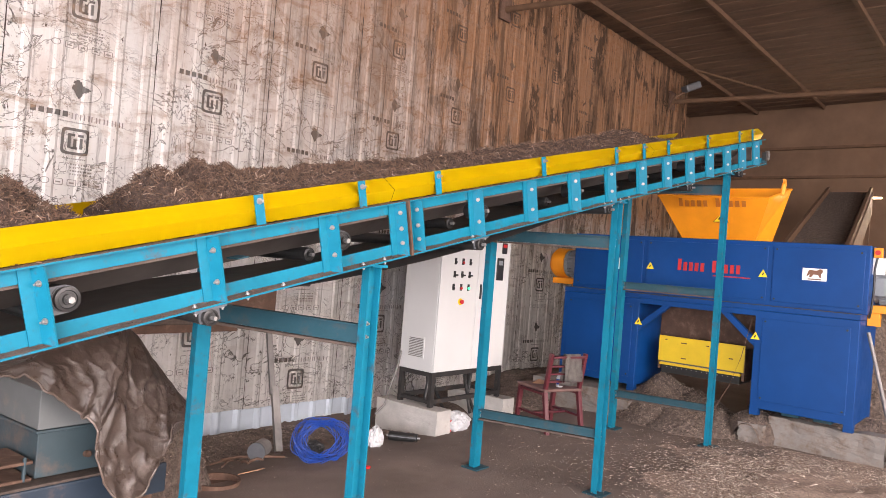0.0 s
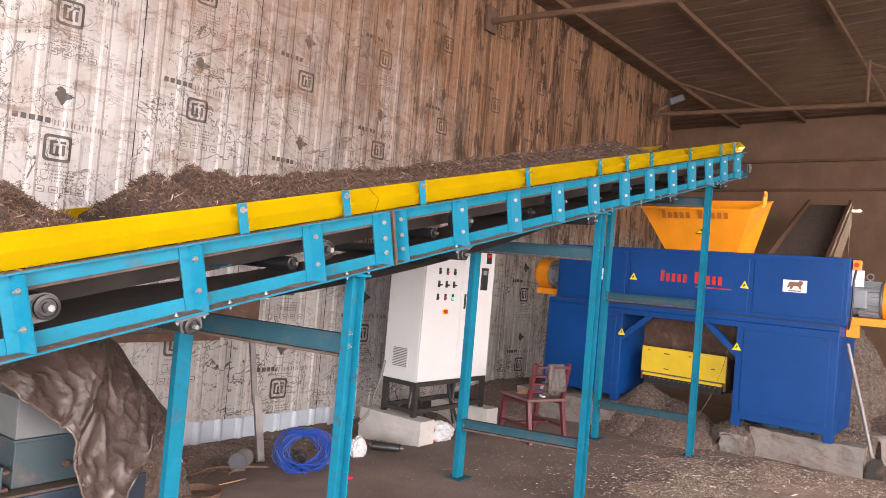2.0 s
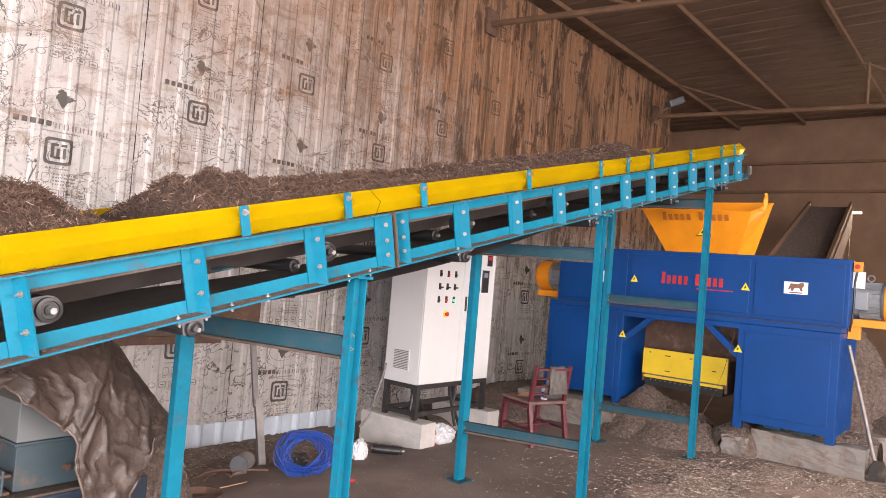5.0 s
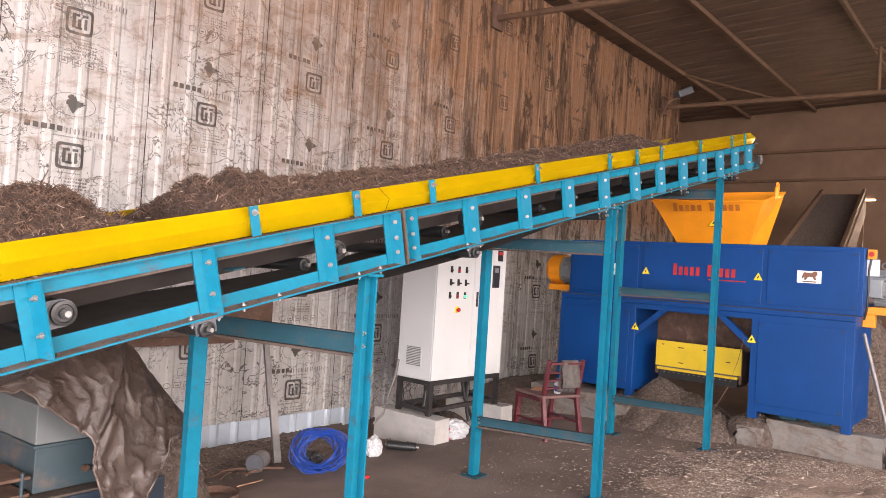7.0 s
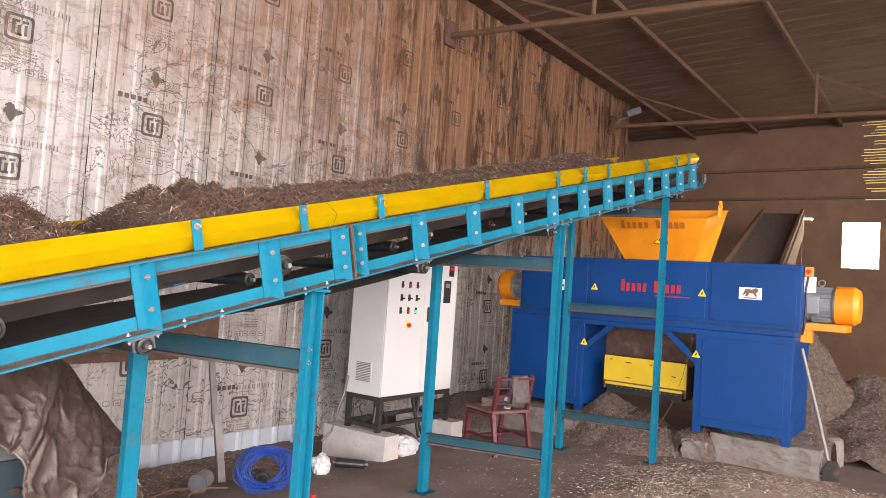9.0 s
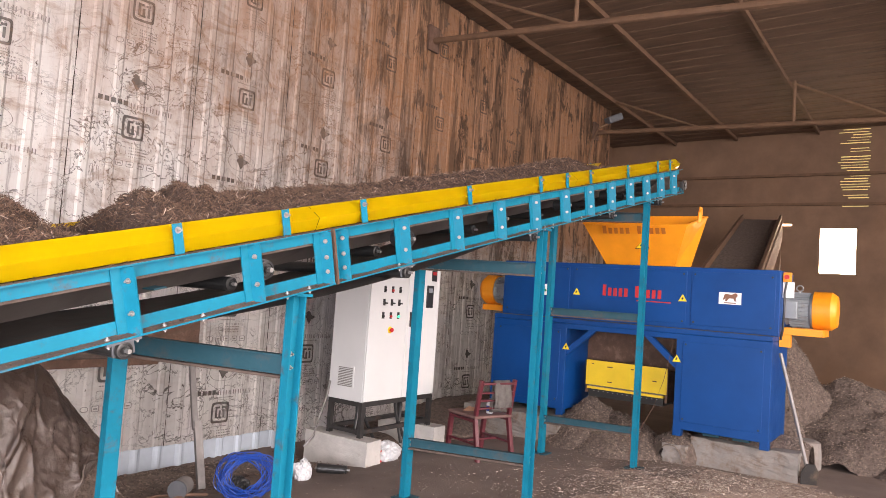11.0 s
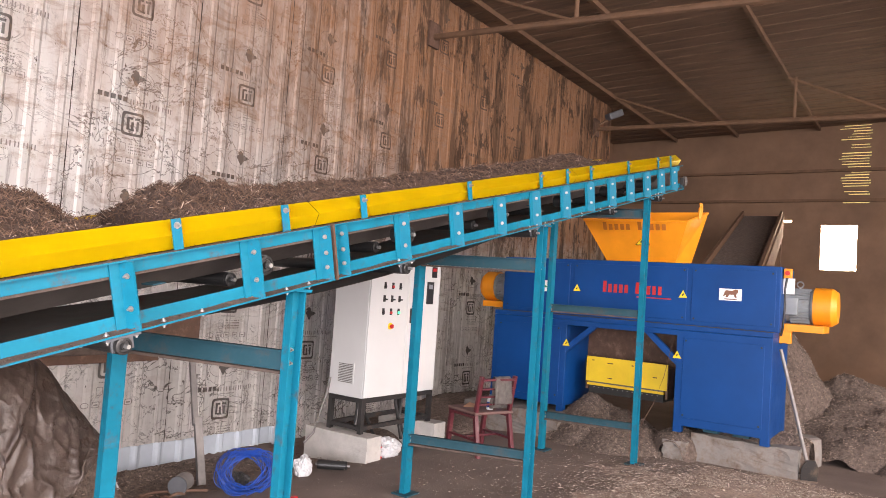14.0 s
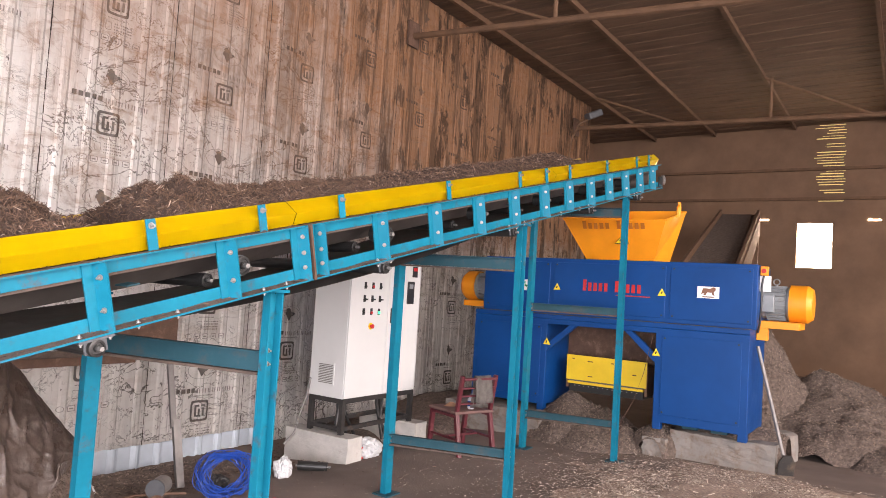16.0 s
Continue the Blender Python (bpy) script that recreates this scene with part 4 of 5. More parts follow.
def on_floor(cx, cy, sx, sy, lift=0.012):
    def f(rng):
        x, y = rng.gauss(cx, sx), rng.gauss(cy, sy)
        if not (0 < x < 8.1 and -2.5 < y < 5.75):
            return None
        return (x, y, ground_h(x, y) + lift)
    return f


# ---- the shredder ----
SX, SF = 8.234, 8.089
shredder = thing("shredder", "large blue industrial shredder with orange hopper and motors", "shredder")
body = part("upper_body", cube_bm(SX, 9.02, 1.314, 4.685, 1.482, 2.185, None, 0.008), BLUE, shredder)
for y0, y1 in ((1.36, 2.235), (2.29, 3.68), (3.735, 4.64)):
    door = part("access_panel", cube_bm(SX - 0.012, SX - 0.001, y0, y1, 1.535, 2.135, None, 0.004), BLUE, shredder)
    for yy in (y0 + 0.035, y1 - 0.035):
        for zz in (1.565, 2.105):
            part("screw", cyl_bm((SX - 0.012, yy, zz), (SX - 0.017, yy, zz), 0.011, seg=10), DARK_STEEL, door)
# lower frame: two boxes, a top beam and two braces round the outlet
for name, y0, y1 in (("frame_box", 1.345, 2.335), ("frame_box", 3.675, 4.71)):
    bx = part(name, cube_bm(SF, 9.0, y0, y1, 0.375, 1.425, None, 0.006), BLUE, shredder)
    pn = part("access_panel", cube_bm(SF - 0.01, SF - 0.001, y0 + 0.075, y1 - 0.075, 0.465, 1.345, None, 0.004), BLUE, bx)
    for yy in (y0 + 0.105, y1 - 0.105):
        for zz in (0.495, 1.315):
            part("screw", cyl_bm((SF - 0.01, yy, zz), (SF - 0.015, yy, zz), 0.011, seg=10), DARK_STEEL, bx)
    for yy in (y0, y1 - 0.09):
        for xx in (SF, 8.9):
            part("frame_leg", cube_bm(xx, xx + 0.09, yy, yy + 0.09, 0.30, 0.38, None, 0.004), BLUE, bx)
    if y0 < 2:
        for yy in (1.55, 1.86):
            part("levelling_foot", cube_bm(SF + 0.08, SF + 0.24, yy, yy + 0.17, 0.335, 0.375, None, 0.004), TEAL_DUSTY_SHADED, bx)
            part("levelling_foot", cube_bm(SF + 0.10, SF + 0.22, yy + 0.02, yy + 0.15, 0.395, 0.42, None, 0.004), TEAL_DUSTY_SHADED, bx)
part("frame_beam", cube_bm(SF, 9.0, 2.33, 3.68, 1.365, 1.426, None, 0.004), BLUE, shredder)
part("frame_ledge", cube_bm(SF, 9.0, 1.345, 4.71, 1.4275, 1.481, None, 0.004), BLUE, shredder)
part("ledge_dust", cube_bm(SF + 0.004, SX - 0.004, 1.36, 4.69, 1.4815, 1.4865), DARK_DUST, shredder, "brown dust lying along the ledge")
for ya, yb in ((2.335, 2.62), (3.675, 3.39)):
    d = 1 if yb > ya else -1
    pts = [(ya, 1.12), (ya, 1.03), (yb + d * 0.09, 1.365), (yb - d * 0.0, 1.365)]
    bm = bmesh.new()
    a = [bm.verts.new((SF + 0.01, y, z)) for y, z in pts]
    b = [bm.verts.new((SF + 0.08, y, z)) for y, z in pts]
    bm.faces.new(a), bm.faces.new(list(reversed(b)))
    for i in range(4):
        bm.faces.new((a[i], b[i], b[(i + 1) % 4], a[(i + 1) % 4]))
    bmesh.ops.recalc_face_normals(bm, faces=bm.faces[:])
    part("corner_brace", bm, BLUE, shredder)
part("inner_housing", cube_bm(8.72, 8.78, 2.36, 3.65, 0.55, 1.36), RUST, shredder, "dusty steel housing in the outlet")
# hopper: open tapered box with a higher back
rim = [(8.15, 2.30, 2.655), (8.15, 3.565, 2.675), (9.05, 3.64, 2.865), (9.05, 2.31, 2.86)]
low = [(8.42, 2.50, 2.188), (8.42, 3.34, 2.188), (8.92, 3.34, 2.188), (8.92, 2.46, 2.188)]
bm = bmesh.new()
tv, lv = [bm.verts.new(p) for p in rim], [bm.verts.new(p) for p in low]
for i in range(4):
    bm.faces.new((tv[i], lv[i], lv[(i + 1) % 4], tv[(i + 1) % 4]))
bmesh.ops.recalc_face_normals(bm, faces=bm.faces[:])
bmesh.ops.solidify(bm, geom=bm.faces[:], thickness=0.012)
hopper = part("hopper", bm, ORANGE, shredder, "dusty orange feed hopper")
part("rim_bar", tube_bm(rim + rim[:1], 0.013, 6), ORANGE, hopper)
bm = tube_bm([(8.62, 2.30, 2.74), (8.60, 2.29, 2.86), (8.62, 2.29, 2.92), (8.66, 2.29, 2.92), (8.68, 2.29, 2.86), (8.68, 2.30, 2.76)], 0.016, 8)
part("lifting_lug", bm, ORANGE, hopper)


def bars_word(name, n, x, y0, y1, z0, z1, material, parent, lean_x=0.0):
    """A maker's word as plain upright bars on a face that looks along -x."""
    w = (y1 - y0) / n
    for i in range(n):
        if i == 5:
            continue
        a = y1 - i * w
        h = z1 if i in (0, 6) else z0 + (z1 - z0) * 0.74
        bm = cube_bm(x - 0.004, x, a - w * 0.62, a, z0, h)
        if lean_x:
            for v in bm.verts:
                v.co.x += (v.co.z - z0) * lean_x
        part(name, bm, material, parent)


bars_word("lettering", 11, SX - 0.0125, 2.55, 3.29, 1.80, 1.935, RED_LETTER, shredder)
part("small_lettering", cube_bm(SX - 0.016, SX - 0.0125, 2.46, 2.87, 1.757, 1.770), RED_LETTER, shredder)
hx = 8.15
bars_word("lettering", 11, hx + 0.036, 2.52, 3.31, 2.555, 2.645, ORANGE_LETTER, hopper, lean_x=-0.52)


def warning_sign(parent, y, z, size, x, lean=0.0):
    def tri(s, dx, name, material):
        bm = bmesh.new()
        a = [bm.verts.new((x - dx - zz * lean, y + yy * s, z + zz * s)) for yy, zz in ((-0.5, -0.42), (0.5, -0.42), (0, 0.46))]
        b = [bm.verts.new((v.co.x + 0.003, v.co.y, v.co.z)) for v in a]
        bm.faces.new(a), bm.faces.new(list(reversed(b)))
        for i in range(3):
            bm.faces.new((a[i], b[i], b[(i + 1) % 3], a[(i + 1) % 3]))
        bmesh.ops.recalc_face_normals(bm, faces=bm.faces[:])
        return part(name, bm, material, parent)
    tri(size * 1.12, 0.003, "sign_edge", BLACK_INK if size > 0.12 else YELLOW_SIGN)
    tri(size, 0.006, "warning_sign", YELLOW_SIGN)
    bm = bmesh.new()
    box(bm, x - 0.0085, x - 0.006, y - size * 0.12, y + size * 0.03, z - 0.12 * size, z + 0.12 * size)
    box(bm, x - 0.0085, x - 0.006, y - size * 0.02, y + size * 0.13, z - 0.25 * size, z - 0.03 * size)
    part("sign_pictogram", bm, BLACK_INK, parent)


for y in (3.633, 2.329):
    warning_sign(shredder, y, 1.83, 0.085, SX - 0.0125)
for y in (2.325, 3.672):
    warning_sign(shredder, y, 1.15, 0.085, SF - 0.001)
# hopper sign on the sloping front
bm = prism_bm([(-0.088, -0.07), (0.088, -0.07), (0.0, 0.09)], 0.003)
R = Matrix.Translation((8.262, 2.83, 2.44)) @ Matrix.Rotation(radians(-90), 4, "Z") @ Matrix.Rotation(radians(-29), 4, "X")
bm.transform(R @ pose(0, -0.004, 0))
sg = part("warning_sign", bm, BLACK_INK, hopper)
bm = prism_bm([(-0.076, -0.063), (0.076, -0.063), (0.0, 0.077)], 0.003)
bm.transform(R @ pose(0, -0.007, 0))
part("sign_face", bm, YELLOW_SIGN, sg)
bm = prism_bm([(-0.04, -0.03), (0.01, -0.035), (0.035, -0.01), (0.0, 0.0), (0.01, 0.02), (-0.02, 0.015)], 0.003)
bm.transform(R @ pose(0, -0.010, -0.005))
part("sign_pictogram", bm, BLACK_INK, sg)
# sticker with an animal silhouette, drawn as a plain shape
st = part("sticker", cube_bm(SX - 0.0145, SX - 0.0125, 1.70, 1.935, 1.79, 1.92), WHITE_SIGN, shredder, "white sticker with a brown emblem")
bm = prism_bm([(-0.06, 0.03), (-0.05, 0.048), (0.02, 0.042), (0.05, 0.06), (0.075, 0.055), (0.08, 0.03), (0.06, 0.0), (0.07, -0.03), (0.05, -0.03),
               (0.035, 0.0), (-0.01, 0.0), (-0.03, -0.032), (-0.05, -0.03), (-0.045, 0.0), (-0.065, -0.02), (-0.075, -0.018)], 0.0015)
bm.transform(Matrix.Translation((SX - 0.0165, 1.818, 1.855)) @ Matrix.Rotation(radians(-90), 4, "Z"))
part("emblem", bm, BROWN_INK, st)
part("caption_bar", cube_bm(SX - 0.0162, SX - 0.0146, 1.75, 1.88, 1.80, 1.811), BROWN_INK, st)
st = part("sticker", cube_bm(SX - 0.0145, SX - 0.0125, 4.03, 4.14, 1.76, 1.90), WHITE_SIGN, shredder, "white sticker with a green emblem")
bm = bmesh.new()
for k in range(3):
    a = radians(90 + 120 * k)
    box(bm, -0.0015, 0, -0.012, 0.02, -0.012, 0.012, Matrix.Translation((SX - 0.0146, 4.085 + 0.022 * math.cos(a), 1.835 + 0.022 * math.sin(a))) @ Matrix.Rotation(a, 4, "X"))
part("emblem", bm, GREEN_INK, st)


def motor(y0, sgn):
    """Electric motor on the end of the body, axis along y."""
    z, x, d = 1.785, 8.66, -sgn
    bmm = lathe_bm([(0.0, 0.165), (0.03, 0.178), (0.06, 0.165), (0.26, 0.165), (0.28, 0.185), (0.30, 0.185)], (x, y0, z), (0, d, 0), 28)
    part("motor_body", bmm, GREY_METAL, shredder)
    for i in range(22):
        a = 2 * math.pi * i / 22
        bmm = cube_bm(-0.004, 0.004, 0.07, 0.26, 0.16, 0.19)
        bmm.transform(Matrix.Translation((x, y0, z)) @ Matrix.Diagonal((1, d, 1, 1)) @ Matrix.Rotation(a, 4, "Y"))
        part("cooling_fin", bmm, GREY_METAL, shredder)
    bmm = lathe_bm([(0.30, 0.195), (0.30, 0.205), (0.47, 0.205), (0.525, 0.165), (0.53, 0.05), (0.53, 0.01)], (x, y0, z), (0, d, 0), 56)
    part("fan_cowl", bmm, ORANGE, shredder, "orange motor fan cowl", smooth=False)
    part("motor_bracket", cube_bm(8.42, 8.9, min(y0, y0 + d * 0.42), max(y0, y0 + d * 0.42), 1.505, 1.583, None, 0.004), ORANGE, shredder)
    part("motor_bracket", cube_bm(8.42, 8.52, min(y0 + d * 0.0, y0 + d * 0.11), max(y0, y0 + d * 0.11), 1.37, 1.504, None, 0.004), ORANGE, shredder)
    part("terminal_box", cube_bm(8.44, 8.56, min(y0 + d * 0.03, y0 + d * 0.16), max(y0 + d * 0.03, y0 + d * 0.16), 1.68, 1.87, None, 0.008), GREY_METAL, shredder)
    part("eye_bolt", tube_bm([(x, y0 + d * 0.15, z + 0.17), (x, y0 + d * 0.15, z + 0.2)], 0.012, 8), STEEL, shredder)
    pts = [(x, y0 + d * 0.15 + 0.032 * math.cos(t * math.pi / 6), z + 0.232 + 0.032 * math.sin(t * math.pi / 6)) for t in range(13)]
    part("eye_bolt", tube_bm(pts, 0.008, 8), STEEL, shredder)


motor(1.34, 1)
motor(4.69, -1)
sw = part("isolator_switch", cube_bm(8.30, 8.36, 1.225, 1.305, 2.07, 2.17, None, 0.006), ORANGE, shredder)
part("switch_knob", cyl_bm((8.30, 1.265, 2.12), (8.275, 1.265, 2.12), 0.025, seg=14), RED_PLASTIC, sw)
part("switch_plate", cube_bm(8.345, 8.36, 1.20, 1.312, 1.9, 2.068), WHITE_SIGN, shredder)
part("cable", tube_bm([(8.32, 1.27, 2.07), (8.30, 1.285, 1.95), (8.29, 1.28, 1.75), (8.30, 1.29, 1.55), (8.32, 1.31, 1.45)], 0.011, 8), BLACK_PLASTIC, shredder)

# yellow discharge chute in the outlet
chute = thing("discharge_chute", "scuffed yellow steel chute panel under the shredder", "chute")
bm = cube_bm(8.32, 8.335, 2.49, 3.49, 0.70, 1.0)
part("front_panel", bm, YELLOW_OLD, chute)
part("lower_lip", cube_bm(8.30, 8.36, 2.52, 3.46, 0.655, 0.682), YELLOW_OLD, chute)
part("rubber_strip", cube_bm(8.315, 8.34, 2.53, 3.45, 0.684, 0.698), RUBBER, chute)
part("belt_mouth", cube_bm(8.335, 8.70, 2.53, 3.45, 0.56, 0.65), BLACK_PLASTIC, chute, "black belt below the yellow lip")
for i in range(14):
    part("rivet", cyl_bm((8.335, 2.6 + i * 0.06, 0.63), (8.328, 2.6 + i * 0.06, 0.63), 0.006, seg=6), STEEL, chute)
for y, z, w in ((3.42, 0.95, 0.03), (3.22, 0.93, 0.07), (3.21, 0.75, 0.06), (2.92, 0.935, 0.03), (2.84, 0.78, 0.02), (2.66, 0.83, 0.05)):
    part("scratch", cube_bm(8.318, 8.32, y - w, y, z, z + 0.012), RUST, chute)
for y in (2.5, 3.48):
    part("side_rail", cube_bm(8.34, 8.7, y - 0.015, y + 0.015, 0.60, 0.95), RUST, chute)


def block(name, label, x0, x1, y0, y1, h, material, seed, category="footing", wear=1.0):
    bm = bmesh.new()
    box(bm, x0, x1, y0, y1, 0, h)
    bmesh.ops.recalc_face_normals(bm, faces=bm.faces[:])
    bmesh.ops.subdivide_edges(bm, edges=bm.edges[:], cuts=13, use_grid_fill=True)
    for v in bm.verts:
        k = fbm(v.co.x * 5 + seed, v.co.y * 5, v.co.z * 5)
        v.co.x += 0.03 * wear * k
        v.co.y += 0.03 * wear * fbm(v.co.y * 5, v.co.x * 5 + seed, v.co.z * 5)
        if v.co.z > h * 0.6:
            v.co.z += 0.03 * wear * k
        j = 0.022 * wear * fbm(v.co.x * 19 + seed, v.co.y * 19, v.co.z * 19)
        v.co += Vector((j, -j, j if v.co.z > h * 0.3 else 0.0))
        if v.co.z < 0.02:
            v.co.z = -0.13
    return tagged(link_mesh(name, bm, material), label, category)


block("concrete_footing", "rough grey concrete footing under the shredder", 8.2, 9.25, 1.08, 2.16, 0.30, CONCRETE, 2)
block("concrete_footing", "broken concrete block half buried in dust", 8.06, 8.5, 2.175, 2.42, 0.21, CONCRETE, 7)
heap("compost_heap", "brown dust heaped on the broken block", 8.34, 2.34, 0.30, 0.26, 0.18, 37, z0=0.15, sharp=0.6, bits=300)
block("concrete_footing", "rough grey concrete footing near the wall", 7.86, 8.9, 3.62, 4.95, 0.30, CONCRETE, 9)
b = lathe_bm([(0, 0.17), (0.16, 0.172), (0.30, 0.16), (0.32, 0.12)], (9.2, 1.15, -0.01), (0, 0, 1), 18)
tagged(link_mesh("concrete_stump", b, CONCRETE), "round concrete stump beside the footing", "stump")
heap("compost_heap", "brown dust spilling over the edge of the footing", 8.68, 1.62, 0.42, 0.60, 0.16, 33, z0=0.26, sharp=0.45, bits=900)
heap("compost_heap", "brown compost lying on the concrete footing", 8.76, 1.66, 0.46, 0.60, 0.18, 31, z0=0.25, bits=1500)

shovel = thing("shovel", "steel-handled shovel leaning on the shredder", "shovel")
part("handle", tube_bm([(8.29, 1.30, 1.31), (8.285, 1.13, 0.66), (8.28, 1.0, 0.14)], 0.019, 12), PIPE, shovel)
bm = prism_bm([(-0.04, 0.2), (0.04, 0.2), (0.085, 0.12), (0.08, -0.02), (-0.08, -0.02), (-0.085, 0.12)], 0.012)
bm.transform(Matrix.Translation((8.27, 0.985, 0.02)) @ Matrix.Rotation(radians(-60), 4, "Z") @ Matrix.Rotation(radians(12), 4, "X"))
part("blade", bm, DARK_STEEL, shovel)

# outgoing conveyor rising behind the shredder
out = thing("outfeed_conveyor", "dusty brown outfeed conveyor climbing away behind the shredder", "conveyor")
A, B = Vector((9.5, 2.17, 2.05)), Vector((15.5, 2.92, 3.62))


def out_strip(name, off0, off1, h0, h1, material):
    bm = bmesh.new()
    side = Vector((0.124, -0.992, 0))
    vs = []
    for p in (A, B):
        for o in (off0, off1):
            for h in (h0, h1):
                vs.append(bm.verts.new(p + side * o + Vector((0, 0, h))))
    for f in ((0, 1, 3, 2), (4, 6, 7, 5), (0, 4, 5, 1), (2, 3, 7, 6), (0, 2, 6, 4), (1, 5, 7, 3)):
        bm.faces.new([vs[i] for i in f])
    bmesh.ops.recalc_face_normals(bm, faces=bm.faces[:])
    return part(name, bm, material, out)


out_strip("belt", -0.33, 0.33, -0.02, 0.0, COMPOST)
out_strip("side_rail", -0.38, -0.335, -0.1, 0.10, TRUSS)
out_strip("side_rail", 0.335, 0.38, -0.1, 0.10, TRUSS)
out_strip("side_skirt", 0.385, 0.40, -0.42, 0.0, TRUSS)
for k in (0.25, 0.6, 0.97):
    p = A.lerp(B, k)
    for o in (-0.36, 0.36):
        part("leg", cube_bm(p.x - 0.03, p.x + 0.03, p.y - o - 0.03, p.y - o + 0.03, -0.01, p.z - 0.1), TRUSS, out)

# ---- control cabinet on its stand ----
cab = thing("control_cabinet", "tall ivory electrical control cabinet with push buttons", "cabinet")
X0, X1, Y0, Y1, Z0, Z1 = 5.465, 6.665, 4.62, 5.10, 0.552, 2.10
bd = part("body", cube_bm(X0, X1, Y0 + 0.02, Y1, Z0, Z1, None, 0.006), CABINET, cab)
split = 6.085
for a, b in ((X0 + 0.003, split - 0.003), (split + 0.003, X1 - 0.003)):
    part("door", cube_bm(a, b, Y0, Y0 + 0.018, Z0 + 0.006, Z1 - 0.006, None, 0.005), CABINET, cab)
rows = ((1.69, 5.685), (1.555, 5.682), (1.42, 5.678))
for r_, (z, xs0) in enumerate(rows):
    for c in range(3):
        x = xs0 + 0.125 * c
        col = (BLACK_PLASTIC, RED_PLASTIC, BLACK_PLASTIC, BLACK_PLASTIC, BLACK_PLASTIC, BLACK_PLASTIC, BLACK_PLASTIC, RED_PLASTIC, GREEN_LED)[r_ * 3 + c]
        hd = part("button_plate", cube_bm(x - 0.018, x + 0.018, Y0 - 0.003, Y0, z - 0.024, z + 0.044, None, 0.0), BLACK_PLASTIC, cab)
        part("push_button", lathe_bm([(0, 0.015), (0.010, 0.015), (0.013, 0.010)], (x, Y0 - 0.003, z), (0, -1, 0), 14), col, hd)
        if r_ == 1:
            part("selector_lever", cube_bm(x - 0.005, x + 0.02, Y0 - 0.034, Y0 - 0.02, z - 0.005, z + 0.01), BLACK_PLASTIC, hd)
es = part("emergency_stop", lathe_bm([(0, 0.036), (0.004, 0.036)], (5.808, Y0, 1.279), (0, -1, 0), 20), YELLOW_SIGN, cab)
part("mushroom_button", lathe_bm([(0.004, 0.014), (0.02, 0.014), (0.024, 0.024), (0.034, 0.022)], (5.808, Y0, 1.279), (0, -1, 0), 18), RED_PLASTIC, es)
part("door_handle", cube_bm(6.13, 6.155, Y0 - 0.014, Y0, 1.31, 1.47, None, 0.004), BLACK_PLASTIC, cab)
mt = part("meter", cube_bm(6.49, 6.585, Y0 - 0.008, Y0, 1.82, 1.94, None, 0.004), BLACK_PLASTIC, cab)
part("meter_display", cube_bm(6.50, 6.575, Y0 - 0.0095, Y0 - 0.008, 1.89, 1.925), RED_PLASTIC, mt)
dr = part("drive_keypad", cube_bm(6.41, 6.535, Y0 - 0.012, Y0, 1.52, 1.77, None, 0.006), BLACK_PLASTIC, cab)
part("keypad_screen", cube_bm(6.435, 6.505, Y0 - 0.0135, Y0 - 0.012, 1.69, 1.74), GREY_METAL, dr)
vt = part("vent", cube_bm(X0 - 0.006, X0, 4.765, 4.985, 0.68, 0.895), CABINET, cab, "louvred ventilation grille")
for i in range(12):
    part("louvre", cube_bm(X0 - 0.012, X0 - 0.006, 4.78, 4.97, 0.690 + i * 0.0165, 0.698 + i * 0.0165), PIPE, vt)
for x in (X0 + 0.0, X1 - 0.05):
    for y in (Y0 + 0.01, Y1 - 0.055):
        part("stand_leg", cube_bm(x, x + 0.05, y, y + 0.045, 0.2, Z0 - 0.046), DARK_STEEL, cab)
for y in (Y0 + 0.01, Y1 - 0.055):
    part("stand_rail", cube_bm(X0, X1, y, y + 0.045, Z0 - 0.046, Z0 - 0.001), DARK_STEEL, cab)
    part("stand_rail", cube_bm(X0 + 0.05, X1 - 0.05, y, y + 0.045, 0.235, 0.275), DARK_STEEL, cab)
for x in (X0, X1 - 0.05):
    part("stand_rail", cube_bm(x, x + 0.05, Y0 + 0.056, Y1 - 0.056, Z0 - 0.046, Z0 - 0.001), DARK_STEEL, cab)
    part("stand_rail", cube_bm(x, x + 0.05, Y0 + 0.056, Y1 - 0.056, 0.235, 0.275), DARK_STEEL, cab)
rg = random.Random(4)
for i in range(5):
    x = X0 + 0.12 + 0.09 * i + (0.35 if i > 2 else 0)
    y = Y0 + 0.2 + rg.uniform(-0.05, 0.1)
    part("cable", tube_bm([(x, y, Z0), (x + 0.02, y, 0.42), (x + rg.uniform(-0.05, 0.15), y - 0.02, 0.25), (x + rg.uniform(0, 0.3), y - 0.06, 0.03)], 0.018, 8), BLACK_PLASTIC, cab)
part("conduit", tube_bm([(X0 - 0.02, Y1 - 0.03, 0.72), (X0 - 0.03, Y1 - 0.01, 0.55), (X0 - 0.08, Y1 + 0.02, 0.35), (X0 - 0.12, Y1 + 0.05, 0.15), (X0 - 0.2, Y1 + 0.1, 0.05)], 0.013, 8), PIPE, cab, "grey flexible conduit")
block("concrete_footing", "pale concrete beam under the control cabinet", 5.38, 5.60, 4.46, 5.30, 0.20, PALE_CONCRETE, 41, wear=0.3)
block("concrete_footing", "pale concrete beam under the control cabinet", 6.56, 6.78, 4.50, 5.30, 0.20, PALE_CONCRETE, 44, wear=0.3)

# ---- wooden chair with a rag ----
chair = thing("chair", "maroon painted wooden chair with slatted back and dirty seat", "chair")
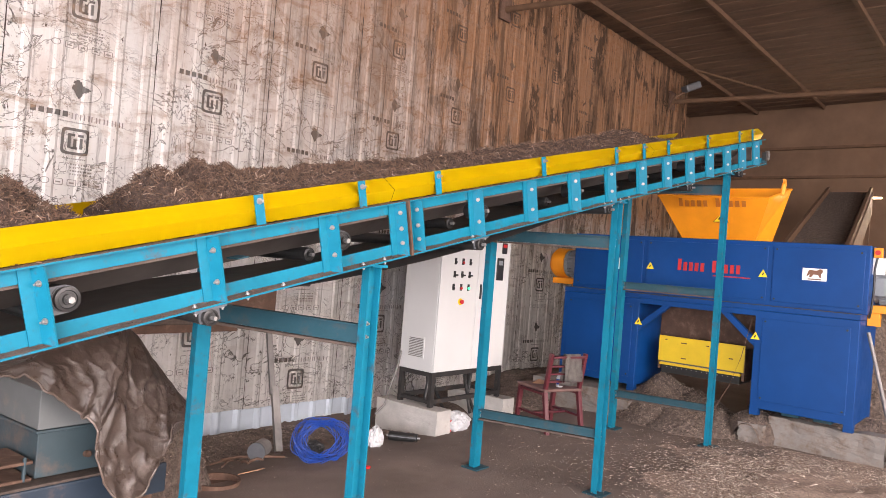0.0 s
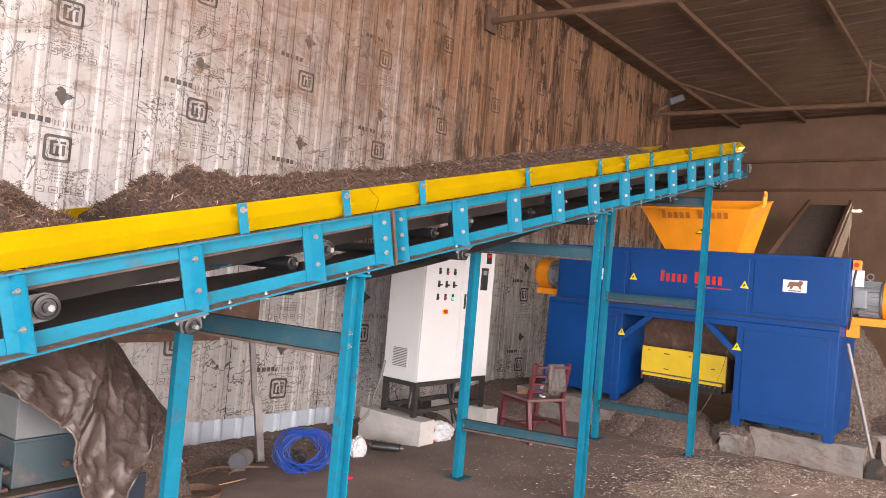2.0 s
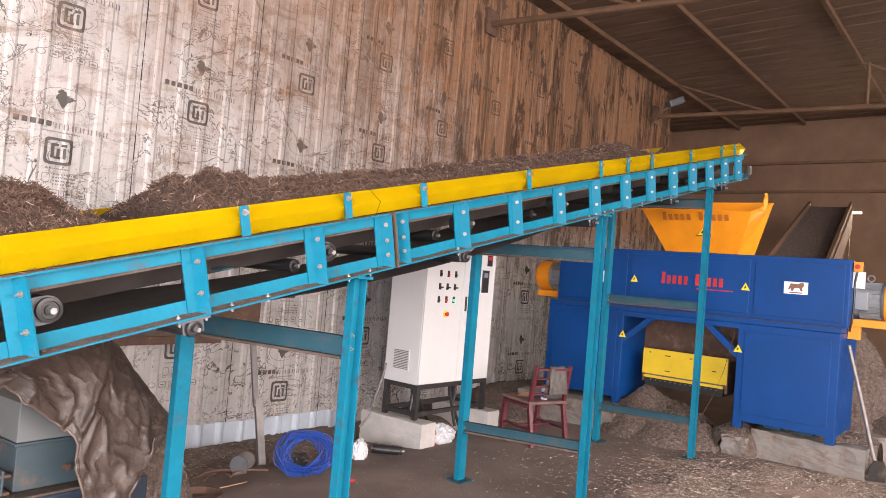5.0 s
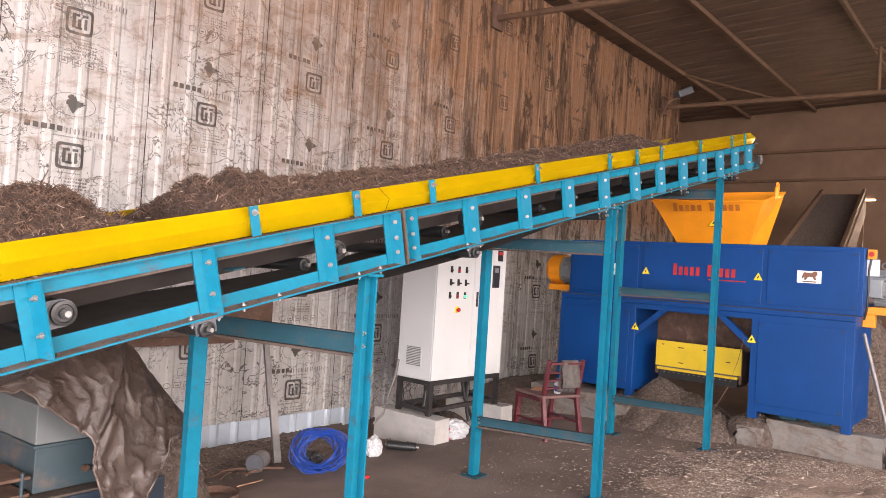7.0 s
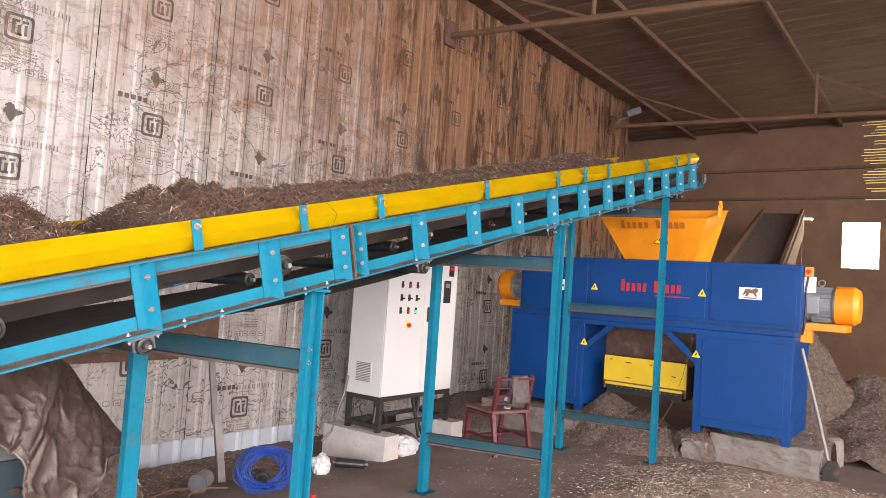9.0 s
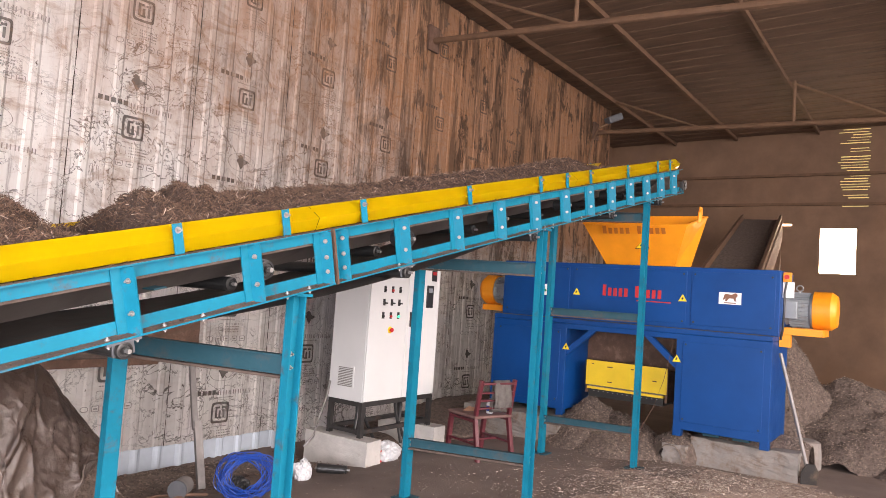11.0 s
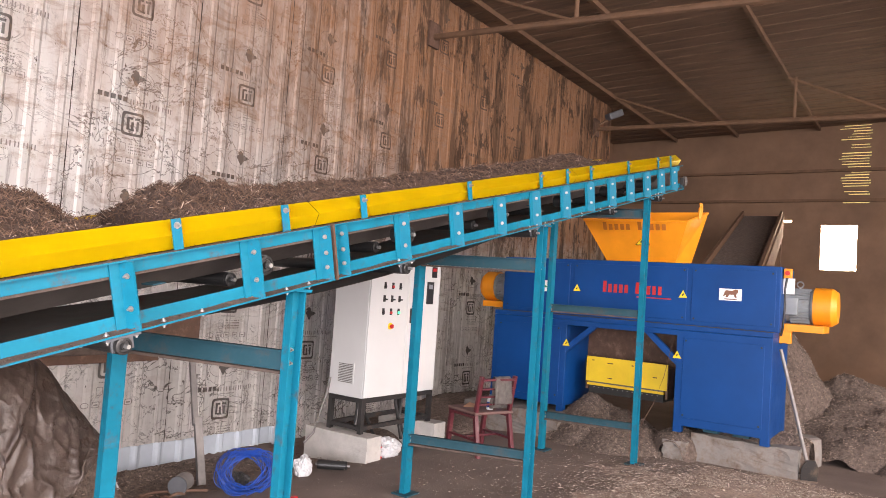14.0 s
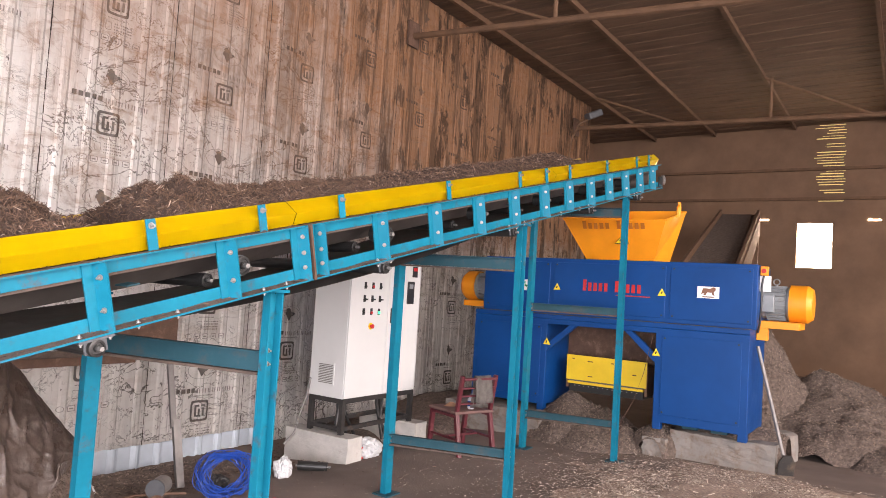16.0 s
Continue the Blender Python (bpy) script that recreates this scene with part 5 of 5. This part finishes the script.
M = Matrix.Translation((6.64, 3.95, -0.008)) @ Matrix.Rotation(radians(-20), 4, "Z") @ Matrix.Diagonal((1.15, 1.10, 1.02, 1))


def chair_bar(name, a, b, w, d, label=""):
    a, b = Vector(a), Vector(b)
    q = (b - a).to_track_quat("Z", "X").to_matrix().to_4x4()
    bm = cube_bm(-w / 2, w / 2, -d / 2, d / 2, 0, (b - a).length, None, 0.004)
    bm.transform(M @ Matrix.Translation(a) @ q)
    part(name, bm, CHAIR_RED, chair, label)


# its back stands on the -y side
for sx in (-0.20, 0.20):
    chair_bar("back_post", (sx, -0.25, 0.0), (sx * 0.98, -0.17, 0.42), 0.04, 0.04)
    chair_bar("back_post", (sx * 0.98, -0.17, 0.42), (sx * 0.98, -0.235, 0.82), 0.038, 0.034)
    chair_bar("front_leg", (sx, 0.235, 0.0), (sx, 0.20, 0.42), 0.04, 0.04)
    chair_bar("stretcher", (sx, -0.20, 0.17), (sx, 0.21, 0.17), 0.022, 0.03)
    chair_bar("seat_rail", (sx, -0.17, 0.40), (sx, 0.20, 0.40), 0.025, 0.05)
for z in (0.53, 0.61, 0.69, 0.785):
    y = -0.185 - 0.055 * (z - 0.45) / 0.35
    chair_bar("back_slat", (-0.19, y, z), (0.19, y, z), 0.018 if z < 0.78 else 0.022, 0.042 if z < 0.78 else 0.055)
chair_bar("stretcher", (-0.19, 0.0, 0.17), (0.19, 0.0, 0.17), 0.022, 0.03)
bm = cube_bm(-0.225, 0.225, -0.20, 0.24, 0.42, 0.452, None, 0.012)
bm.transform(M)
part("seat", bm, CHAIR_SEAT, chair, "worn maroon seat with dust")

rag = bmesh.new()
n = 16
gr = []
for i in range(n + 1):
    s = -0.30 + 0.56 * i / n
    row = []
    for j in range(9):
        u = -0.06 + 0.19 * j / 8 + 0.02 * fbm(s * 6, j * 0.4)
        z = 0.825 - abs(s) * (1.0 if s < 0 else 1.35) + 0.012 * fbm(s * 9, j)
        y = -0.235 - (0.028 if s < 0 else -0.028) * min(1, abs(s) * 25) - 0.03 * fbm(u * 18, s * 5, 2.0) * (1 if s < 0 else -1) - 0.02 * math.sin(j * 1.7) * min(1, abs(s) * 4)
        row.append(rag.verts.new(M @ Vector((u, y, z + 0.012))))
    gr.append(row)
for a, b in zip(gr, gr[1:]):
    for j in range(8):
        rag.faces.new((a[j], b[j], b[j + 1], a[j + 1]))
bmesh.ops.solidify(rag, geom=rag.faces[:], thickness=0.006)
tagged(link_mesh("rag", rag, RAG, smooth=True), "grey dirty rag hung over the chair back", "rag")
bt = thing("water_bottle", "clear plastic bottle with blue and white label on the chair seat", "bottle")
p = M @ Vector((0.02, -0.10, 0.453))
part("bottle_body", lathe_bm([(0, 0.03), (0.008, 0.036), (0.10, 0.036), (0.13, 0.016), (0.14, 0.014)], p, (0, 0, 1), 16), PLASTIC_WHITE, bt)
part("label", lathe_bm([(0.03, 0.0372), (0.085, 0.0372)], p, (0, 0, 1), 16), BLUE_HOSE, bt)
part("cap", lathe_bm([(0.14, 0.016), (0.158, 0.016)], p, (0, 0, 1), 12), PLASTIC_WHITE, bt)
bm = cube_bm(-0.06, 0.06, -0.045, 0.045, 0, 0.004)
bm.transform(M @ pose(-0.06, 0.10, 0.46, 8, -14, 25))
tagged(link_mesh("cardboard_scrap", bm, CARDBOARD), "scrap of brown cardboard on the chair seat", "cardboard")

# ---- the covered machine by the wall ----
mach = thing("gear_machine", "grey-blue machine unit with pale cover on a steel beam", "machine")
MM = Matrix.Translation((1.50, 3.90, 0)) @ Matrix.Rotation(radians(4), 4, "Z")


def mpart(name, dims, material, label="", bevel=0.006, taper=0.0):
    bm = cube_bm(*dims, None, bevel)
    if taper:
        zc = dims[4]
        for v in bm.verts:
            k = taper * (v.co.z - zc) / (dims[5] - zc)
            v.co.x += k * (1 if v.co.x < (dims[0] + dims[1]) / 2 else -1)
    bm.transform(MM)
    return part(name, bm, material, mach, label)


mpart("pale_cover", (0.0, 0.55, 0.0, 0.6, 0.668, 0.875), MACHINE_PALE, "pale metal cover")
mpart("cover_flange", (-0.01, 0.56, -0.01, 0.61, 0.648, 0.667), MACHINE_GREY)
mpart("gear_housing", (0.01, 0.55, 0.015, 0.6, 0.412, 0.647), MACHINE_GREY)
mpart("beam", (-0.9, 0.75, -0.03, 0.5, 0.20, 0.375), BEAM_BLUE, "dark blue steel beam", 0.01)
mpart("beam_dust", (-0.88, 0.73, -0.028, 0.49, 0.376, 0.392), DARK_DUST, "thick brown dust on the beam")
mpart("beam_support", (-0.8, -0.6, 0.0, 0.45, -0.02, 0.199), RUST)
mpart("beam_support", (0.45, 0.7, 0.02, 0.45, -0.02, 0.199), RUST)
for z in (0.412, 0.50):
    mpart("bearing_shelf", (-0.20, -0.012, -0.01, 0.3, z, z + 0.018), RUST)
mpart("bearing_plate", (-0.06, -0.045, -0.012, 0.01, 0.412, 0.54), MACHINE_GREY)
bm = cyl_bm((0.27, 0.015, 0.50), (0.27, -0.02, 0.505), 0.018, seg=10)
bm.transform(MM)
part("drain_plug", bm, RUST, mach)

# crumpled tarpaulin draped over the machine: stations of (x, upper height, lower x, lower height)
TARP_LINE = ((1.20, 1.07, 1.08, 0.99), (1.393, 1.10, 1.274, 0.985), (1.498, 1.15, 1.372, 0.985), (1.637, 1.19, 1.482, 0.89), (1.785, 1.21, 1.625, 0.78), (1.895, 1.215, 1.705, 0.71),
             (1.943, 1.21, 1.70, 0.60), (1.994, 1.18, 1.766, 0.40), (2.066, 1.12, 1.863, 0.27), (2.145, 0.994, 1.97, 0.30), (2.264, 0.847, 2.058, 0.455), (2.359, 0.733, 2.153, 0.662))


def along(k, u):
    p = u * (len(TARP_LINE) - 1)
    i = min(int(p), len(TARP_LINE) - 2)
    f = p - i
    f = f * f * (3 - 2 * f) * 0.5 + f * 0.5
    return TARP_LINE[i][k] * (1 - f) + TARP_LINE[i + 1][k] * f


def crease(a, b, seed):
    return 1 - min(1.0, abs(fbm(a, b, seed, 2)) * 5)


tp = bmesh.new()
nu, nv = 110, 90
gr = []
for i in range(nu + 1):
    u = i / nu
    col = []
    for j in range(nv + 1):
        v = j / nv
        x = along(0, u) * (1 - v) + along(2, u) * v
        z = along(1, u) * (1 - v) + along(3, u) * v
        y = 4.10 - 0.36 * v ** 0.35 - 0.05 * math.sin(v * 3.1)
        # one deep fold runs down from the shoulder, smaller creases fan out below it
        fold = math.exp(-((u - 0.53 + 0.05 * v) / 0.035) ** 2) * (0.5 + 0.5 * v)
        f = 0.06 * fbm(x * 2.2, z * 1.4, 7.0, 2) + 0.045 * fold + 0.035 * crease(x * 1.7 + z * 0.5, z * 0.9 - x, 3.0) ** 2
        f += (0.022 * crease(x * 3.4 - z * 1.6, z * 2.2 + x * 2, 9.0) ** 3 + 0.012 * crease(x * 7 + z * 3, z * 5 - x * 3, 5.0) ** 3) * (0.4 + 0.8 * v)
        f += 0.06 * math.sin(math.pi * min(1.0, max(0.0, (u - 0.5) / 0.5))) * v
        x += 0.035 * fbm(u * 9, v * 5, 1.0) + 0.012 * fbm(u * 5, v * 12, 6.0)
        z += (0.05 * fbm(u * 14, 0.5, 2.0) + 0.02 * fbm(u * 40, 0.5, 2.0)) * v
        col.append(tp.verts.new((x, y - f, max(0.02, z))))
    gr.append(col)
for a, b in zip(gr, gr[1:]):
    for j in range(nv):
        tp.faces.new((a[j], b[j], b[j + 1], a[j + 1]))
hem = [col[-1].co.copy() for col in gr]
bmesh.ops.solidify(tp, geom=tp.faces[:], thickness=0.003)
tarp = thing("tarpaulin", "crumpled brown plastic tarpaulin draped over the machine", "tarpaulin")
part("sheet", tp, TARP, tarp, smooth=True)
part("hem", tube_bm(hem, 0.007, 6), TARP, tarp, "rolled lower hem", smooth=True)
heap("compost_heap", "brown compost caught behind the tarpaulin", 2.0, 4.72, 1.0, 0.5, 1.35, 51, step=0.04, bits=900)

def crumple(name, label, cat, c, r, seed, material, squash=0.8):
    bm = bmesh.new()
    bmesh.ops.create_icosphere(bm, subdivisions=4, radius=1.0)
    for v in bm.verts:
        d = v.co.normalized()
        k = 1 + 0.45 * fbm(d.x * 1.6 + seed, d.y * 1.6, d.z * 1.6, 2) - 0.5 * abs(fbm(d.x * 3.2 + seed, d.y * 3.2, d.z * 3.2, 2)) - 0.25 * max(0.0, d.z)
        v.co = Vector((d.x * r[0], d.y * r[1], d.z * r[2])) * k
    zmin = min(v.co.z for v in bm.verts)
    for v in bm.verts:
        v.co = Vector(c) + Vector((v.co.x, v.co.y, max(0.0, v.co.z - zmin * 0.6)))
    return tagged(link_mesh(name, bm, material), label, cat)


crumple("cement_sack", "torn white sack lying on the floor", "sack", (2.86, 4.98, -0.03), (0.26, 0.17, 0.16), 23, PLASTIC_WHITE)

# ---- clutter on the floor ----
coil = thing("cable_coil", "tangled coil of bright blue cable on the floor", "cable")
rg = random.Random(9)
for k in range(26):
    cx, cy, cz = 3.97 + rg.uniform(-0.03, 0.03), 4.53 + rg.uniform(-0.05, 0.05), 0.165 + rg.uniform(-0.025, 0.025)
    R0 = rg.uniform(0.15, 0.22)
    tilt = Euler((radians(rg.uniform(48, 88)), radians(rg.uniform(-18, 18)), radians(rg.uniform(-60, -20)))).to_matrix()
    ph = rg.uniform(0, 6.28)
    pts = []
    for i in range(37):
        a = ph + 2 * math.pi * i / 36
        rr = R0 * (1 + 0.10 * math.sin(2 * a + ph) + 0.05 * math.sin(5 * a + k))
        q = tilt @ Vector((rr * math.cos(a), rr * math.sin(a) * 0.86, 0.02 * math.sin(3 * a + k)))
        pts.append((cx + q.x, cy + q.y, max(0.012, cz + q.z)))
    part("loop", tube_bm(pts, 0.0038, 6), BLUE_HOSE, coil)
crumple("dark_canister", "dark dirty canister lying inside the cable coil", "canister", (4.01, 4.66, 0.0), (0.09, 0.09, 0.10), 14, BLACK_PLASTIC)
pl = thing("galvanised_post", "dented galvanised steel upright leaning by the wall", "post")
for a, b, w in (((3.90, 4.98, -0.02), (3.97, 5.20, 0.50), 0.062), ((3.945, 5.19, 0.44), (4.06, 5.48, 1.0), 0.046)):
    a, b = Vector(a), Vector(b)
    bm = cube_bm(-w / 2, w / 2, -0.004, 0.004, 0, (b - a).length)
    box(bm, -w / 2, -w / 2 + 0.008, 0.004, 0.045, 0, (b - a).length)
    box(bm, w / 2 - 0.008, w / 2, 0.004, 0.045, 0, (b - a).length)
    bm.transform(Matrix.Translation(a) @ (b - a).to_track_quat("Z", "Y").to_matrix().to_4x4() @ Matrix.Rotation(radians(180), 4, "Z"))
    part("length", bm, PIPE, pl)


crumple("plastic_bag", "small white plastic bag holding dirt", "bag", (4.68, 4.60, 0.0), (0.10, 0.08, 0.13), 3, PLASTIC_WHITE)
crumple("plastic_sheet", "crumpled white plastic sheet by the footing", "plastic", (5.80, 4.56, 0.0), (0.19, 0.14, 0.14), 8, PLASTIC_WHITE)
can = thing("steel_can", "dented open steel can lying on its side", "can")
part("can_wall", lathe_bm([(0, 0.065), (0.0, 0.07), (0.15, 0.07), (0.15, 0.063), (0.02, 0.06)], (3.52, 4.78, 0.085), (0.82, 0.55, 0), 20), PIPE, can)
part("can_base", lathe_bm([(0, 0.075), (0.012, 0.076)], (3.50, 4.765, 0.085), (0.82, 0.55, 0), 20), HOUSING, can)
ring = lathe_bm([(0, 0.16), (0.06, 0.165), (0.06, 0.15), (0.012, 0.146)], (2.93, 4.42, 0.002), (0, 0, 1), 28)
tagged(link_mesh("steel_ring", ring, RUST), "rusty steel ring lying flat on the floor", "ring")
bm = prism_bm([(-0.13, -0.03), (0.1, -0.055), (0.16, 0.03), (0.02, 0.06)], 0.006)
bm.transform(pose(3.27, 4.50, 0.035, 72, 8, 25))
tagged(link_mesh("cardboard_piece", bm, CARDBOARD), "torn piece of brown cardboard on the floor", "cardboard")
rl = thing("spare_roller", "black conveyor roller lying on the floor", "roller")
part("roller_tube", lathe_bm([(0, 0.036), (0.0, 0.042), (0.27, 0.042), (0.275, 0.036)], (4.93, 4.66, 0.045), (0.55, -0.83, 0), 20), BLACK_PLASTIC, rl)
part("roller_shaft", cyl_bm((4.92, 4.68, 0.045), (5.10, 4.41, 0.045), 0.012, seg=10), STEEL, rl)
bm = cube_bm(4.00, 4.05, 4.0, 4.035, 0.002, 0.07, None, 0.003)
tagged(link_mesh("small_red_box", bm, RED_PLASTIC), "small red and white carton on the floor", "carton")
bm = cube_bm(5.62, 5.68, 4.50, 4.54, 0.002, 0.13, None, 0.003)
tagged(link_mesh("small_red_box", bm, RED_PLASTIC), "small red carton beside the footing", "carton")

# clutter rests on the floor, which lies a little lower here
for ob in [o for o in scene.objects if o.parent is None]:
    if ob.name.split(".")[0] in ("cable_coil", "dark_canister", "galvanised_post", "plastic_bag", "plastic_sheet", "steel_can", "steel_ring", "cardboard_piece", "spare_roller", "small_red_box"):
        ob.location.z = -0.05

# pale flashing strip along the foot of the wall and dust ledge above
fl = thing("wall_flashing", "pale galvanised flashing strips at the foot of the wall", "flashing", kind="structure")
rg = random.Random(2)
x = 2.3
while x < 5.45:
    w = rg.uniform(0.3, 0.62)
    h, lift = 0.10 + rg.uniform(-0.02, 0.025), -0.13 + rg.uniform(0.0, 0.05)
    bm = bmesh.new()
    n = int(w / 0.02)
    out = 0.045 + rg.uniform(0, 0.008)
    g = [[bm.verts.new((x + w * i / n, WALL_Y - out - 2.2 * rib(x + w * i / n - SHEET0), zz)) for zz in (lift + 0.02 * rg.random(), h + 0.006 * rg.random())] for i in range(n + 1)]
    for a, b in zip(g, g[1:]):
        bm.faces.new((a[0], b[0], b[1], a[1]))
    part("strip", bm, GALV, fl)
    x += w - 0.01
lg = thing("wall_ledge", "horizontal rail caked with brown dust on the wall", "ledge", kind="structure")
part("rail", cube_bm(1.2, 3.9, WALL_Y - 0.11, WALL_Y - 0.04, 0.88, 0.95), RUST, lg)
part("board", cube_bm(3.55, 4.345, WALL_Y - 0.075, WALL_Y - 0.04, 0.965, 1.42), RUST, lg, "rusty brown board behind the rail")
part("dust", cube_bm(1.2, 3.9, WALL_Y - 0.13, WALL_Y - 0.08, 0.951, 1.01, None, 0.012), DARK_DUST, lg)

# flood lamp on its bent arm
fd = thing("flood_lamp", "old dusty flood lamp on a bent pipe at the wall", "lamp")
part("arm", tube_bm([(13.2, 5.80, 4.2), (13.2, 5.72, 4.9), (13.25, 5.6, 5.2), (13.4, 5.45, 5.33)], 0.022, 8), TRUSS, fd)
bm = cube_bm(-0.17, 0.17, -0.10, 0.10, -0.07, 0.07, None, 0.03)
bm.transform(pose(13.45, 5.38, 5.42, 0, -25, -35))
part("lamp_head", bm, HOUSING, fd)

wire = tube_bm([(8.06, 2.36, 1.33), (8.0, 2.43, 0.9), (7.9, 2.50, 0.6), (7.72, 2.58, 0.35), (7.6, 2.62, 0.24)], 0.003, 6)
tagged(link_mesh("loose_wire", wire, RUST), "thin loose wire hanging from the shredder frame", "wire")

# sticks and fibre by the steel can
rg = random.Random(17)
for k in range(7):
    a = Vector((3.35 + rg.uniform(-0.3, 0.15), 4.85 + rg.uniform(-0.12, 0.12), -0.03))
    d = Vector((rg.uniform(-0.25, 0.25), rg.uniform(-0.16, 0.05), 0.012))
    st = link_mesh("stick", tube_bm([a, a + d * 0.5 + Vector((0, 0, 0.012)), a + d], rg.uniform(0.005, 0.012), 6), RUST)
    tagged(st, "dry brown stick lying in the dust", "stick", "sticks in the dust")
heap("dust_bank", "bank of brown dust along the foot of the wall", 3.6, 5.45, 1.6, 0.42, 0.13, 71, z0=-0.13, bits=1500)

# ---- loose chips on the floor ----
for name, n, f, sz, mt_, sd in (
        ("floor_chips", 24000, on_floor(6.5, 1.25, 0.85, 0.75), ((0.004, 0.024), (0.0015, 0.005)), FLOOR_CHIP, 31),
        ("floor_chips", 12000, on_floor(6.5, 1.3, 0.95, 0.85), ((0.005, 0.03), (0.002, 0.006)), CHIP, 32),
        ("floor_chips", 800, on_floor(5.0, 3.6, 1.6, 1.2), ((0.005, 0.016), (0.002, 0.005)), CHIP_PALE, 33),
        ("floor_chips", 2500, on_floor(5.0, 5.35, 1.3, 0.3), ((0.01, 0.04), (0.003, 0.008)), CHIP, 34),
        ("floor_chips", 60, on_floor(6.4, 1.4, 0.9, 0.6), ((0.05, 0.16), (0.006, 0.018)), FLOOR_CHIP, 35)):
    tagged(slivers(name, n, f, sz, mt_, sd, lie=0.35), "loose shredded wood chips strewn over the floor", "wood chips", kind="stuff")


# ---- what moves ----
def motions():
    v = 0.0298
    walk(load, [(t, pose(v * t, 0, 0.234 * v * t)) for t in (0.0, 4.0, 8.0, 12.0, 16.0)])


motions()
